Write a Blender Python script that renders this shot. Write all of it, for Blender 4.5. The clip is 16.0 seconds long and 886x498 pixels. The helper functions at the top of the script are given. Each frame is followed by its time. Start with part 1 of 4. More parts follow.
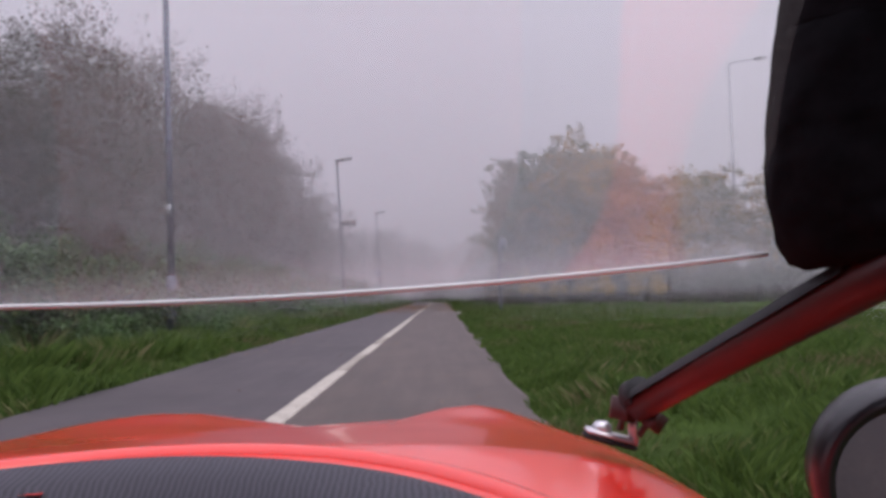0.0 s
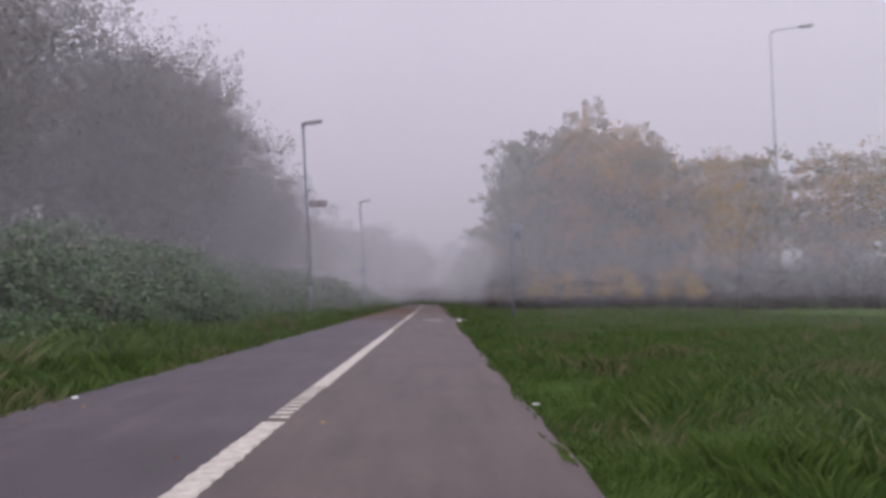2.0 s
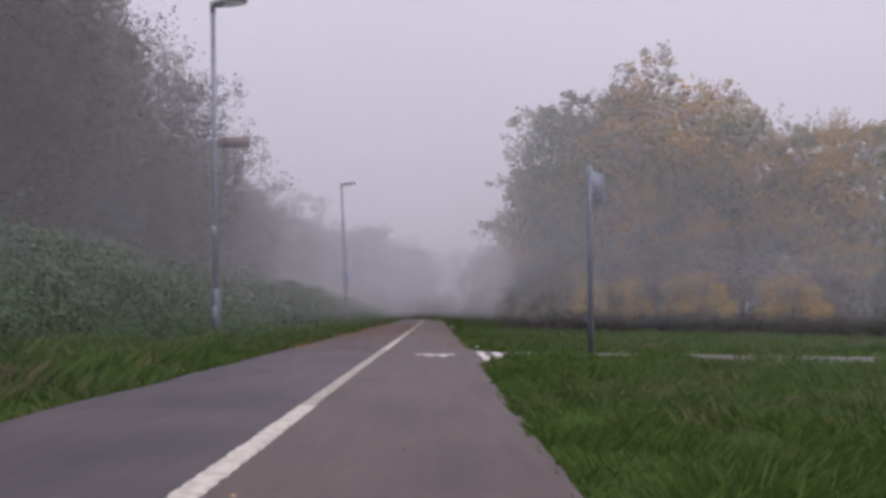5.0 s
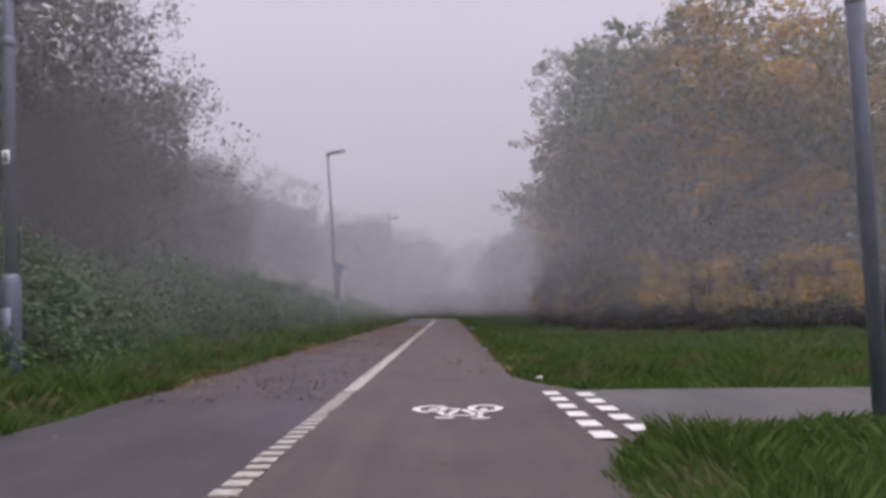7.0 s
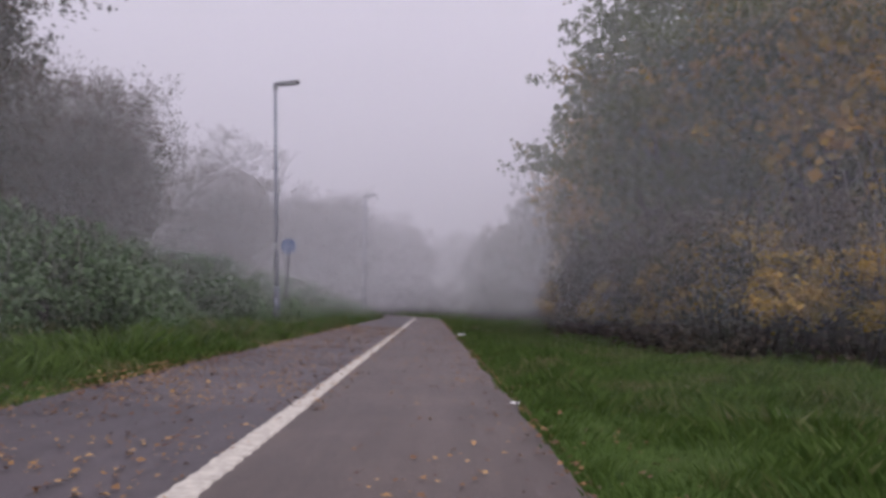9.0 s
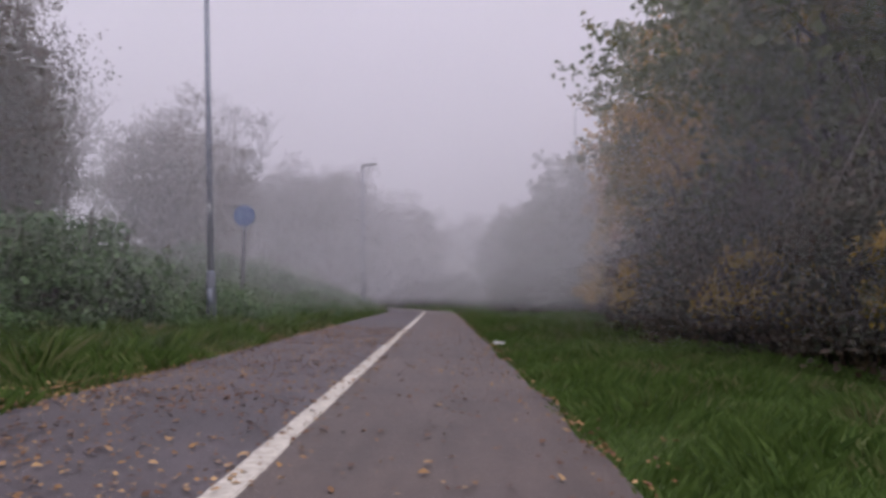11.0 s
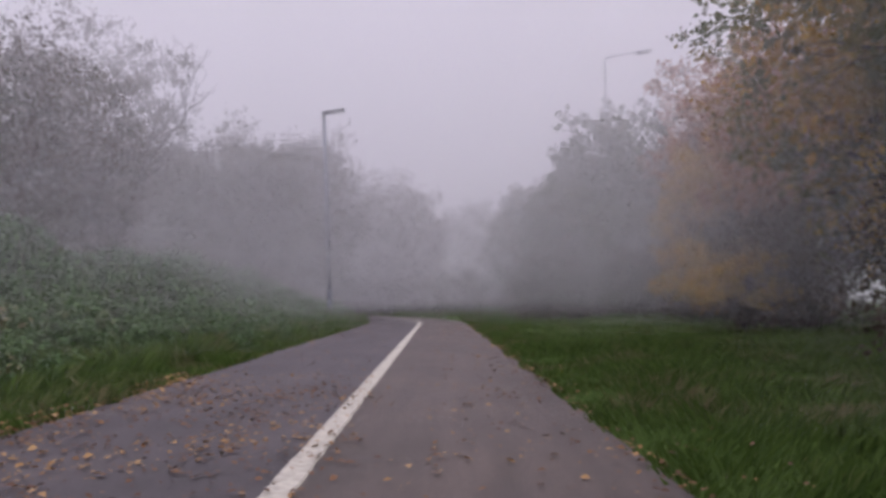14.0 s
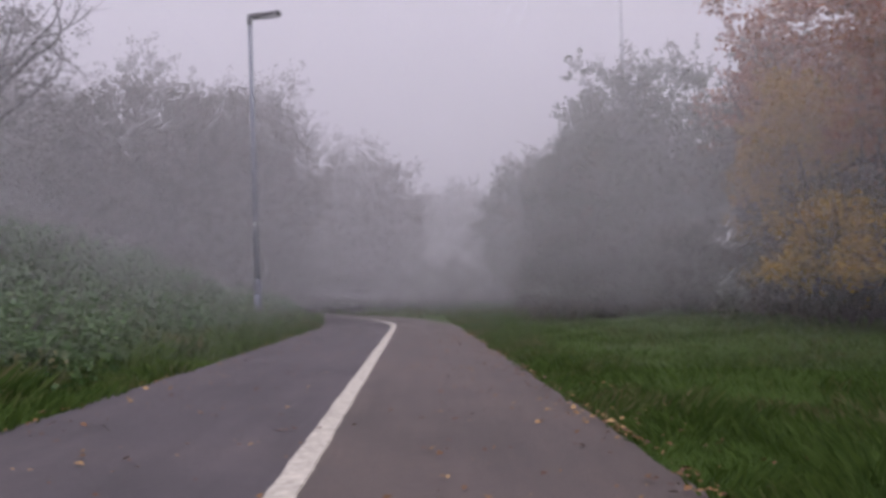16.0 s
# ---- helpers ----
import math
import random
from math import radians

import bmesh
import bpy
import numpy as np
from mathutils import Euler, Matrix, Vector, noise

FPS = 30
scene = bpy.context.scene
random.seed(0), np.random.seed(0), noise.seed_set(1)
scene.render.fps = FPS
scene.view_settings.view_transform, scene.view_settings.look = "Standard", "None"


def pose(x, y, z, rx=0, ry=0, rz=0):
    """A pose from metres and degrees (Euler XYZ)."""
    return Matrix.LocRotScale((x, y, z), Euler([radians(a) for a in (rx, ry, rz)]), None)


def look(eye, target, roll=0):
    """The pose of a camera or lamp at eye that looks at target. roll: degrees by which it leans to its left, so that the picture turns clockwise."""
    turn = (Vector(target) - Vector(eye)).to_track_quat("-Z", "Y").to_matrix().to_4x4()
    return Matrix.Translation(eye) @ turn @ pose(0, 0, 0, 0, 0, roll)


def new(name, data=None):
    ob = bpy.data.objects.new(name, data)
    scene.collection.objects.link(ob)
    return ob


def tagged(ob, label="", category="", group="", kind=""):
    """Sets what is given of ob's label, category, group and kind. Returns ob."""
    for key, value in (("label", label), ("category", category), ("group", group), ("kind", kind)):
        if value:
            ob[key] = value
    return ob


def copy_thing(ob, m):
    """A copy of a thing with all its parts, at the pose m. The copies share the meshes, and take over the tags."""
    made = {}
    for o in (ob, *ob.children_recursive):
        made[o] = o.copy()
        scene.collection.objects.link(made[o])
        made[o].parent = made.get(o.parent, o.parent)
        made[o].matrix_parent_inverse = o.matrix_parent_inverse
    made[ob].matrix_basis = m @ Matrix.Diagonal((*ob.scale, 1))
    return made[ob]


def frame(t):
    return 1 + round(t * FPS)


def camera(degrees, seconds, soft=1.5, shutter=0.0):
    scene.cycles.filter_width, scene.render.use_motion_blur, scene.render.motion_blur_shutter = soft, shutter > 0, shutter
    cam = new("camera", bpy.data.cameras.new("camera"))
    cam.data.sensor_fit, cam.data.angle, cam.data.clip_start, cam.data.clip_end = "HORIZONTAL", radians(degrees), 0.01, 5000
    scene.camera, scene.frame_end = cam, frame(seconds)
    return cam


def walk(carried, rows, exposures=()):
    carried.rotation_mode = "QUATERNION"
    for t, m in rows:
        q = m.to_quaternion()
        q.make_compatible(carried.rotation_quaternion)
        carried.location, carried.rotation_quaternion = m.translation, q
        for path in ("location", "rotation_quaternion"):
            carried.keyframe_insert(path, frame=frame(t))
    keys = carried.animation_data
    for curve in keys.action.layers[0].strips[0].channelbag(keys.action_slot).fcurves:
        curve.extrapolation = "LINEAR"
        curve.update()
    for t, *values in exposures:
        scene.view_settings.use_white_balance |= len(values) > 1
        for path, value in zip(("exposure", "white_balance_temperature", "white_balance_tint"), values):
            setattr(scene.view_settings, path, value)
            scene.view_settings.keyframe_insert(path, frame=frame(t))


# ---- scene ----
# The path follows a straight shared path along +y; x = 0 is the white dividing line.
EYE = 0.72
ROWS = [
    (0, 0.961, -0.000, -0.19, 3.81, -1.00),
    (0.5, 0.978, 1.538, -0.37, 3.37, -0.74),
    (1, 0.958, 3.109, -0.31, 3.62, -0.26),
    (1.5, 0.956, 4.708, -0.66, 3.89, -0.23),
    (2, 0.914, 6.339, -0.78, 3.98, -0.46),
    (2.5, 0.918, 8.001, -1.15, 4.46, -1.20),
    (3, 0.930, 9.676, -1.16, 4.77, -0.81),
    (3.5, 0.962, 11.335, -1.12, 4.14, -1.22),
    (4, 0.963, 12.996, -1.29, 4.74, -1.39),
    (4.2, 0.967, 13.637, -1.01, 4.85, 0.15),
    (6.3, 0.869, 20.266, 0.29, 5.49, 0.15),
    (6.5, 0.868, 20.910, 0.43, 5.39, -0.10),
    (7, 0.874, 22.561, 0.41, 4.95, -0.84),
    (7.5, 0.880, 24.285, 0.25, 5.07, -0.70),
    (8, 0.872, 26.017, -0.27, 5.03, 0.12),
    (8.5, 0.859, 27.717, -1.00, 4.89, 0.01),
    (9, 0.867, 29.390, -0.82, 4.75, 1.92),
    (9.5, 0.865, 30.998, -0.43, 4.35, 1.62),
    (9.7, 0.853, 31.628, -0.19, 4.14, 2.02),
    (12, 0.721, 38.799, -0.33, 3.99, 0.16),
    (12.5, 0.724, 40.362, -0.57, 4.22, -0.12),
    (13, 0.690, 41.965, -0.39, 4.14, -0.30),
    (13.5, 0.651, 43.591, -0.36, 4.26, 0.40),
    (14, 0.599, 45.230, -0.40, 4.32, -0.43),
    (14.5, 0.551, 46.871, -0.54, 4.33, 0.41),
    (15, 0.498, 48.523, -1.22, 4.01, 0.32),
    (15.5, 0.479, 50.213, -1.68, 3.98, 0.42),
    (16, 0.481, 51.927, -2.36, 3.86, -0.70),
]
cam = camera(65.0, 16.0, soft=3.4)


def eye_pose(x, y, yaw, pitch, lean):
    """A camera at eye height: turned by yaw, raised by pitch, leaning by lean about its own line of sight."""
    return pose(x, y, EYE, 90 + pitch, 0, yaw) @ pose(0, 0, 0, 0, 0, lean)


walk(cam, [(t, eye_pose(x, y, yaw, pitch, lean)) for t, x, y, yaw, pitch, lean in ROWS],
     exposures=[(0.0, 0.02), (9.0, 0.19), (16.0, 0.32)])

# ---- light: a foggy, overcast morning ----
FOG = (0.586, 0.556, 0.676)
world = bpy.data.worlds.new("foggy_sky")
scene.world = world
world.use_nodes = True
wn, wl = world.node_tree.nodes, world.node_tree.links
sky = wn.new("ShaderNodeTexSky")
sky.sky_type, sky.sun_disc, sky.sun_elevation, sky.sun_rotation = "NISHITA", False, radians(38), radians(35)
sky_level = wn.new("ShaderNodeVectorMath")
sky_level.operation, sky_level.inputs["Scale"].default_value = "SCALE", 0.06
cloud = wn.new("ShaderNodeMix")
cloud.data_type, cloud.inputs[0].default_value = "RGBA", 0.93
cloud.inputs[7].default_value = (*FOG, 1)
wl.new(sky.outputs[0], sky_level.inputs[0])
wl.new(sky_level.outputs[0], cloud.inputs[6])
wl.new(cloud.outputs[2], wn["Background"].inputs[0])
# an overcast sky is brightest overhead
heading, parts = wn.new("ShaderNodeTexCoord"), wn.new("ShaderNodeSeparateXYZ")
overhead = wn.new("ShaderNodeMapRange")
overhead.interpolation_type = "SMOOTHSTEP"
for slot, value in zip((1, 2, 3, 4), (0.32, 1.0, 1.32, 3.15)):
    overhead.inputs[slot].default_value = value
wl.new(heading.outputs["Generated"], parts.inputs[0])
wl.new(parts.outputs["Z"], overhead.inputs[0])
wl.new(overhead.outputs[0], wn["Background"].inputs[1])
sun_data = bpy.data.lights.new("sun", "SUN")
sun_data.energy, sun_data.angle, sun_data.color = 1.2, radians(40), (1.0, 0.96, 0.92)
sun = new("sun", sun_data)
sun.matrix_world = look((12, 20, 40), (0, 30, 0))


# ---- materials ----
class Mat:
    """A small helper around one node material."""

    def __init__(self, name, rough=0.8):
        self.m = bpy.data.materials.new(name)
        self.m.use_nodes = True
        self.n, self.l = self.m.node_tree.nodes, self.m.node_tree.links
        self.p = self.n["Principled BSDF"]
        self.p.inputs["Roughness"].default_value = rough

    def node(self, kind, **values):
        made = self.n.new("ShaderNode" + kind)
        for key, value in values.items():
            made.inputs[key.replace("_", " ")].default_value = value
        return made

    def noise(self, scale, detail=4.0, rough=0.6, stretch=None):
        made = self.node("TexNoise", Scale=scale, Detail=detail, Roughness=rough)
        place = self.node("TexCoord")
        if stretch:
            mapping = self.node("Mapping", Scale=stretch)
            self.l.new(place.outputs["Object"], mapping.inputs[0])
            self.l.new(mapping.outputs[0], made.inputs["Vector"])
        else:
            self.l.new(place.outputs["Object"], made.inputs["Vector"])
        return made.outputs["Fac"]

    def ramp(self, fac, *stops):
        made = self.n.new("ShaderNodeValToRGB")
        while len(made.color_ramp.elements) < len(stops):
            made.color_ramp.elements.new(0.5)
        for element, (at, colour) in zip(made.color_ramp.elements, stops):
            element.position, element.color = at, (*colour, 1)
        self.l.new(fac, made.inputs[0])
        return made.outputs[0]

    def mix(self, fac, a, b, blend="MIX"):
        made = self.n.new("ShaderNodeMix")
        made.data_type, made.blend_type = "RGBA", blend
        for slot, value in ((0, fac), (6, a), (7, b)):
            if isinstance(value, tuple):
                made.inputs[slot].default_value = (*value, 1)
            elif isinstance(value, float):
                made.inputs[slot].default_value = value
            else:
                self.l.new(value, made.inputs[slot])
        return made.outputs[2]

    def colour(self, socket):
        self.l.new(socket, self.p.inputs["Base Color"])
        return self

    def bump(self, height, strength=0.3, distance=0.01):
        made = self.node("Bump", Strength=strength, Distance=distance)
        self.l.new(height, made.inputs["Height"])
        self.l.new(made.outputs[0], self.p.inputs["Normal"])
        return self


def plain(name, base, rough=0.6, metal=0.0, vary=0.25, scale=9.0):
    """Painted or moulded surface with faint blotches and fine relief."""
    mat = Mat(name, rough)
    dark = tuple(c * (1 - vary) for c in base)
    light = tuple(min(1.0, c * (1 + vary)) for c in base)
    mat.colour(mat.ramp(mat.noise(scale, 6), (0.3, dark), (0.7, light)))
    mat.p.inputs["Metallic"].default_value = metal
    return mat.bump(mat.noise(scale * 25, 3), 0.12, 0.002).m


def asphalt(name, tone, patch):
    mat = Mat(name, 0.62)
    grain = mat.noise(75, 6, 0.85)
    broad = mat.noise(0.9, 5, 0.62)
    base = mat.ramp(broad, (0.3, tuple(c * 0.72 for c in tone)), (0.52, tone), (0.72, patch))
    specks = mat.ramp(grain, (0.32, (0.42, 0.42, 0.42)), (0.58, (1.0, 1.0, 1.0)), (0.7, (1.75, 1.72, 1.68)))
    streak = mat.ramp(mat.noise(2.2, 4, 0.6, (3.0, 0.25, 1.0)), (0.35, (0.82, 0.82, 0.82)), (0.65, (1.1, 1.1, 1.1)))
    mat.colour(mat.mix(1.0, mat.mix(1.0, base, specks, "MULTIPLY"), streak, "MULTIPLY"))
    return mat.bump(grain, 0.55, 0.004).m


def foliage(name, greens, turned, share, rough=0.55, back=0.35, drifts=0.9, single=0.2):
    """Leaves: each its own shade, a share of them turned by autumn, in drifts over the plant."""
    mat = Mat(name, rough)
    mat.p.inputs["Specular IOR Level"].default_value = 0.3
    geo, info = mat.node("NewGeometry"), mat.node("ObjectInfo")
    each = geo.outputs["Random Per Island"]
    green = mat.ramp(each, (0.0, greens[0]), (0.5, greens[1]), (1.0, greens[2]))
    gold = mat.ramp(each, (0.0, turned[0]), (0.55, turned[1]), (1.0, turned[2]))
    drift = mat.noise(drifts, 3, 0.55)
    total = mat.node("Math")
    total.operation = "MULTIPLY_ADD"
    mat.l.new(each, total.inputs[0])
    total.inputs[1].default_value = single
    mat.l.new(drift, total.inputs[2])
    shift = mat.node("Math")
    shift.operation = "MULTIPLY_ADD"
    mat.l.new(info.outputs["Random"], shift.inputs[0])
    shift.inputs[1].default_value = 0.16
    mat.l.new(total.outputs[0], shift.inputs[2])
    edge = 0.92 - 0.52 * share
    chosen = mat.ramp(shift.outputs[0], (max(0.0, edge - 0.08), (0, 0, 0)), (min(1.0, edge + 0.08), (1, 1, 1)))
    tone = mat.mix(chosen, green, gold)
    mat.colour(tone)
    out = mat.n["Material Output"]
    glow = mat.node("BsdfTranslucent")
    mat.l.new(tone, glow.inputs[0])
    both = mat.n.new("ShaderNodeMixShader")
    both.inputs[0].default_value = back
    mat.l.new(mat.p.outputs[0], both.inputs[1])
    mat.l.new(glow.outputs[0], both.inputs[2])
    mat.l.new(both.outputs[0], out.inputs[0])
    return mat.m


M_FOOT = asphalt("footway_asphalt", (0.060, 0.047, 0.053), (0.077, 0.059, 0.062))
M_CYCLE = asphalt("cycleway_asphalt", (0.079, 0.057, 0.051), (0.096, 0.068, 0.058))
M_SIDE = asphalt("side_path_asphalt", (0.105, 0.095, 0.092), (0.125, 0.112, 0.104))
M_ROADPAINT = plain("worn_white_thermoplastic", (0.37, 0.335, 0.29), 0.7, 0.0, 0.3, 22)
M_DASHPAINT = plain("white_road_paint", (0.66, 0.62, 0.57), 0.7, 0.0, 0.2, 30)
M_STEEL = plain("blue_grey_painted_steel", (0.135, 0.148, 0.19), 0.45, 0.2, 0.2, 14)
M_DARKSTEEL = plain("dark_grey_luminaire_casting", (0.07, 0.07, 0.085), 0.5, 0.3, 0.2, 20)
M_GALV = plain("galvanised_steel", (0.28, 0.29, 0.32), 0.45, 0.7, 0.2, 25)
# grey lightened so that the mist's paling is in the colour itself
M_HAZESTEEL = plain("haze_paled_grey_paint", (0.40, 0.40, 0.43), 0.6, 0.0, 0.15, 12)
M_LENS = plain("milky_lamp_lens", (0.55, 0.55, 0.56), 0.2, 0.0, 0.05, 10)
M_LABEL = plain("white_column_label", (0.75, 0.75, 0.74), 0.5, 0.0, 0.08, 40)
M_BROWNSIGN = plain("brown_sign_back", (0.13, 0.09, 0.085), 0.5, 0.0, 0.2, 18)
M_BLUE = plain("blue_sign_face", (0.035, 0.095, 0.27), 0.4, 0.0, 0.15, 12)
M_WHITE = plain("white_sign_symbol", (0.24, 0.32, 0.48), 0.4, 0.0, 0.08, 12)
M_BARK = plain("grey_brown_bark", (0.05, 0.04, 0.034), 0.95, 0.0, 0.45, 7)
M_LITTER = plain("discarded_wrapper", (0.75, 0.73, 0.72), 0.5, 0.0, 0.15, 60)

M_GRASS = foliage("grass_blades", ((0.050, 0.092, 0.018), (0.080, 0.132, 0.026), (0.114, 0.174, 0.040)),
                  ((0.12, 0.13, 0.05), (0.16, 0.15, 0.07), (0.20, 0.17, 0.09)), 0.16, 0.6, 0.3)
M_BRAMBLE = foliage("bramble_leaves", ((0.034, 0.070, 0.020), (0.056, 0.106, 0.032), (0.090, 0.145, 0.054)),
                    ((0.07, 0.05, 0.02), (0.10, 0.065, 0.03), (0.15, 0.12, 0.05)), 0.05, 0.45, 0.25)
M_NETTLE = foliage("nettle_leaves", ((0.036, 0.080, 0.020), (0.062, 0.122, 0.032), (0.096, 0.160, 0.050)),
                   ((0.09, 0.08, 0.03), (0.12, 0.10, 0.04), (0.16, 0.14, 0.06)), 0.05, 0.5, 0.3)
M_WILLOW = foliage("grey_sallow_leaves", ((0.050, 0.052, 0.030), (0.060, 0.060, 0.036), (0.074, 0.070, 0.043)),
                   ((0.074, 0.054, 0.034), (0.090, 0.064, 0.038), (0.108, 0.080, 0.046)), 0.42, 0.6, 0.42)
M_OAK = foliage("field_maple_leaves", ((0.070, 0.094, 0.028), (0.096, 0.120, 0.035), (0.120, 0.140, 0.046)),
                ((0.26, 0.150, 0.018), (0.38, 0.22, 0.026), (0.50, 0.32, 0.042)), 0.40, 0.5, 0.38, 0.55, 0.05)
M_OAKGOLD = foliage("turning_maple_leaves", ((0.074, 0.090, 0.026), (0.104, 0.116, 0.034), (0.130, 0.136, 0.044)),
                    ((0.32, 0.165, 0.018), (0.46, 0.25, 0.026), (0.58, 0.36, 0.042)), 0.60, 0.5, 0.42, 0.55, 0.05)
M_DARKLEAF = foliage("dark_thorn_leaves", ((0.048, 0.064, 0.027), (0.064, 0.082, 0.036), (0.086, 0.102, 0.047)),
                     ((0.08, 0.045, 0.02), (0.12, 0.07, 0.03), (0.16, 0.10, 0.04)), 0.26, 0.5, 0.42)
# brown-green leaves with the shade under the trees painted into their colour
M_SHADETHORN = foliage("shaded_brown_thorn_leaves", ((0.030, 0.034, 0.018), (0.040, 0.044, 0.023), (0.054, 0.056, 0.030)),
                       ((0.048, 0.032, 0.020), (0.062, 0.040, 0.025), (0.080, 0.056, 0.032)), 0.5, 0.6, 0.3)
M_GOLD = foliage("golden_leaves", ((0.050, 0.056, 0.016), (0.085, 0.082, 0.022), (0.13, 0.11, 0.028)),
                 ((0.30, 0.175, 0.016), (0.42, 0.250, 0.022), (0.50, 0.33, 0.04)), 0.74, 0.5, 0.38)
# autumn orange, with the visor's red reflection painted into the leaf colour
M_RUST = foliage("reddened_orange_leaves", ((0.045, 0.050, 0.018), (0.08, 0.068, 0.024), (0.12, 0.09, 0.03)),
                 ((0.25, 0.075, 0.018), (0.34, 0.115, 0.024), (0.42, 0.18, 0.04)), 0.62, 0.5, 0.35)
M_FALLEN = foliage("fallen_leaves", ((0.07, 0.032, 0.017), (0.12, 0.052, 0.022), (0.19, 0.085, 0.03)),
                   ((0.19, 0.095, 0.034), (0.27, 0.145, 0.05), (0.38, 0.24, 0.11)), 0.42, 0.6, 0.1)


def soil():
    mat = Mat("grassy_earth", 0.95)
    mat.p.inputs["Specular IOR Level"].default_value = 0.08
    broad, fine = mat.noise(0.35, 6, 0.65), mat.noise(28, 6, 0.7)
    turf = mat.ramp(fine, (0.3, (0.030, 0.056, 0.011)), (0.55, (0.054, 0.092, 0.018)), (0.75, (0.083, 0.127, 0.028)))
    worn = mat.ramp(fine, (0.3, (0.036, 0.056, 0.016)), (0.7, (0.078, 0.112, 0.032)))
    mat.colour(mat.mix(mat.ramp(broad, (0.48, (0, 0, 0)), (0.66, (1, 1, 1))), turf, worn))
    return mat.bump(fine, 0.9, 0.05).m


M_SOIL = soil()


def mist_material():
    """Fine water haze: white, scattering light to both sides."""
    mat = Mat("drifting_mist", 1.0)
    mat.n.remove(mat.p)
    near, far, both = mat.node("BsdfDiffuse"), mat.node("BsdfTranslucent"), mat.n.new("ShaderNodeMixShader")
    near.inputs[0].default_value = far.inputs[0].default_value = (0.97, 0.95, 0.98, 1)
    both.inputs[0].default_value = 0.5
    mat.l.new(near.outputs[0], both.inputs[1])
    mat.l.new(far.outputs[0], both.inputs[2])
    mat.l.new(both.outputs[0], mat.n["Material Output"].inputs[0])
    return mat.m


M_MIST = mist_material()


# ---- building helpers ----
RNG = np.random.default_rng(7)


def mesh_object(name, verts, faces, material, parent=None, label="", smooth=False):
    data = bpy.data.meshes.new(name)
    data.from_pydata([tuple(v) for v in verts], [], [tuple(f) for f in faces])
    data.materials.append(material)
    if smooth:
        data.polygons.foreach_set("use_smooth", [True] * len(data.polygons))
    data.update()
    ob = new(name, data)
    if parent:
        ob.parent = parent
    if label:
        ob["label"] = label
    return ob


def part(name, bm, material, parent=None, label="", smooth=True):
    data = bpy.data.meshes.new(name)
    bm.to_mesh(data)
    bm.free()
    data.materials.append(material)
    if smooth:
        data.polygons.foreach_set("use_smooth", [True] * len(data.polygons))
    ob = new(name, data)
    if parent:
        ob.parent = parent
    if label:
        ob["label"] = label
    return ob


def fast_mesh(name, verts, corners, material):
    """A mesh from numpy arrays: verts (n, 3) and faces (m, 3 or 4)."""
    data = bpy.data.meshes.new(name)
    count, size = corners.shape
    data.vertices.add(len(verts))
    data.vertices.foreach_set("co", np.ascontiguousarray(verts, dtype=np.float32).ravel())
    data.loops.add(count * size)
    data.loops.foreach_set("vertex_index", np.ascontiguousarray(corners, dtype=np.int32).ravel())
    data.polygons.add(count)
    data.polygons.foreach_set("loop_start", np.arange(0, count * size, size, dtype=np.int32))
    data.materials.append(material)
    data.update(calc_edges=True)
    data.validate()
    return data


def tube(bm, points, radii, sides=8, cap=True):
    """A round tapered tube along points."""
    rings = []
    for i, p in enumerate(points):
        a = Vector(points[max(0, i - 1)])
        b = Vector(points[min(len(points) - 1, i + 1)])
        axis = (b - a).normalized()
        side = axis.cross(Vector((0.31, 0.95, 0.02)) if abs(axis.y) < 0.9 else Vector((1, 0, 0))).normalized()
        up = axis.cross(side)
        rings.append([bm.verts.new(Vector(p) + radii[i] * (side * math.cos(2 * math.pi * k / sides) + up * math.sin(2 * math.pi * k / sides)))
                      for k in range(sides)])
    for r0, r1 in zip(rings, rings[1:]):
        for k in range(sides):
            bm.faces.new((r0[k], r0[(k + 1) % sides], r1[(k + 1) % sides], r1[k]))
    if cap:
        bm.faces.new(list(reversed(rings[0])))
        bm.faces.new(rings[-1])
    return bm


def block(bm, centre, size, bevel=0.0, turn=None):
    made = bmesh.ops.create_cube(bm, size=1.0)["verts"]
    m = Matrix.Translation(centre) @ (turn or Matrix.Identity(4)) @ Matrix.Diagonal((*size, 1))
    bmesh.ops.transform(bm, matrix=m, verts=made)
    if bevel:
        edges = list({e for v in made for e in v.link_edges})
        bmesh.ops.bevel(bm, geom=edges, offset=bevel, segments=2, affect="EDGES")
    return bm


def disc_plate(bm, centre, radius, thick, sides=40):
    """A round plate that faces -y."""
    for y in (-thick / 2, thick / 2):
        ring = [bm.verts.new(Vector(centre) + Vector((radius * math.cos(2 * math.pi * k / sides), y, radius * math.sin(2 * math.pi * k / sides))))
                for k in range(sides)]
        bm.faces.new(ring)
    bm.verts.ensure_lookup_table()
    n = len(bm.verts)
    for k in range(sides):
        bm.faces.new((bm.verts[n - 2 * sides + k], bm.verts[n - 2 * sides + (k + 1) % sides], bm.verts[n - sides + (k + 1) % sides], bm.verts[n - sides + k]))
    return bm


# ---- the ground and the paths ----
LEFT, RIGHT, BEND, RADIUS = -1.77, 1.52, 67.4, 24.0
SIDE_Y0, SIDE_Y1 = 26.65, 28.6


def along(x, y):
    """Follow the path: straight to BEND, then an arc to the left. Returns the place of a point x beside the line, y along it."""
    if y <= BEND:
        return x, y
    a = (y - BEND) / RADIUS
    return -RADIUS + (RADIUS + x) * math.cos(a), BEND + (RADIUS + x) * math.sin(a)


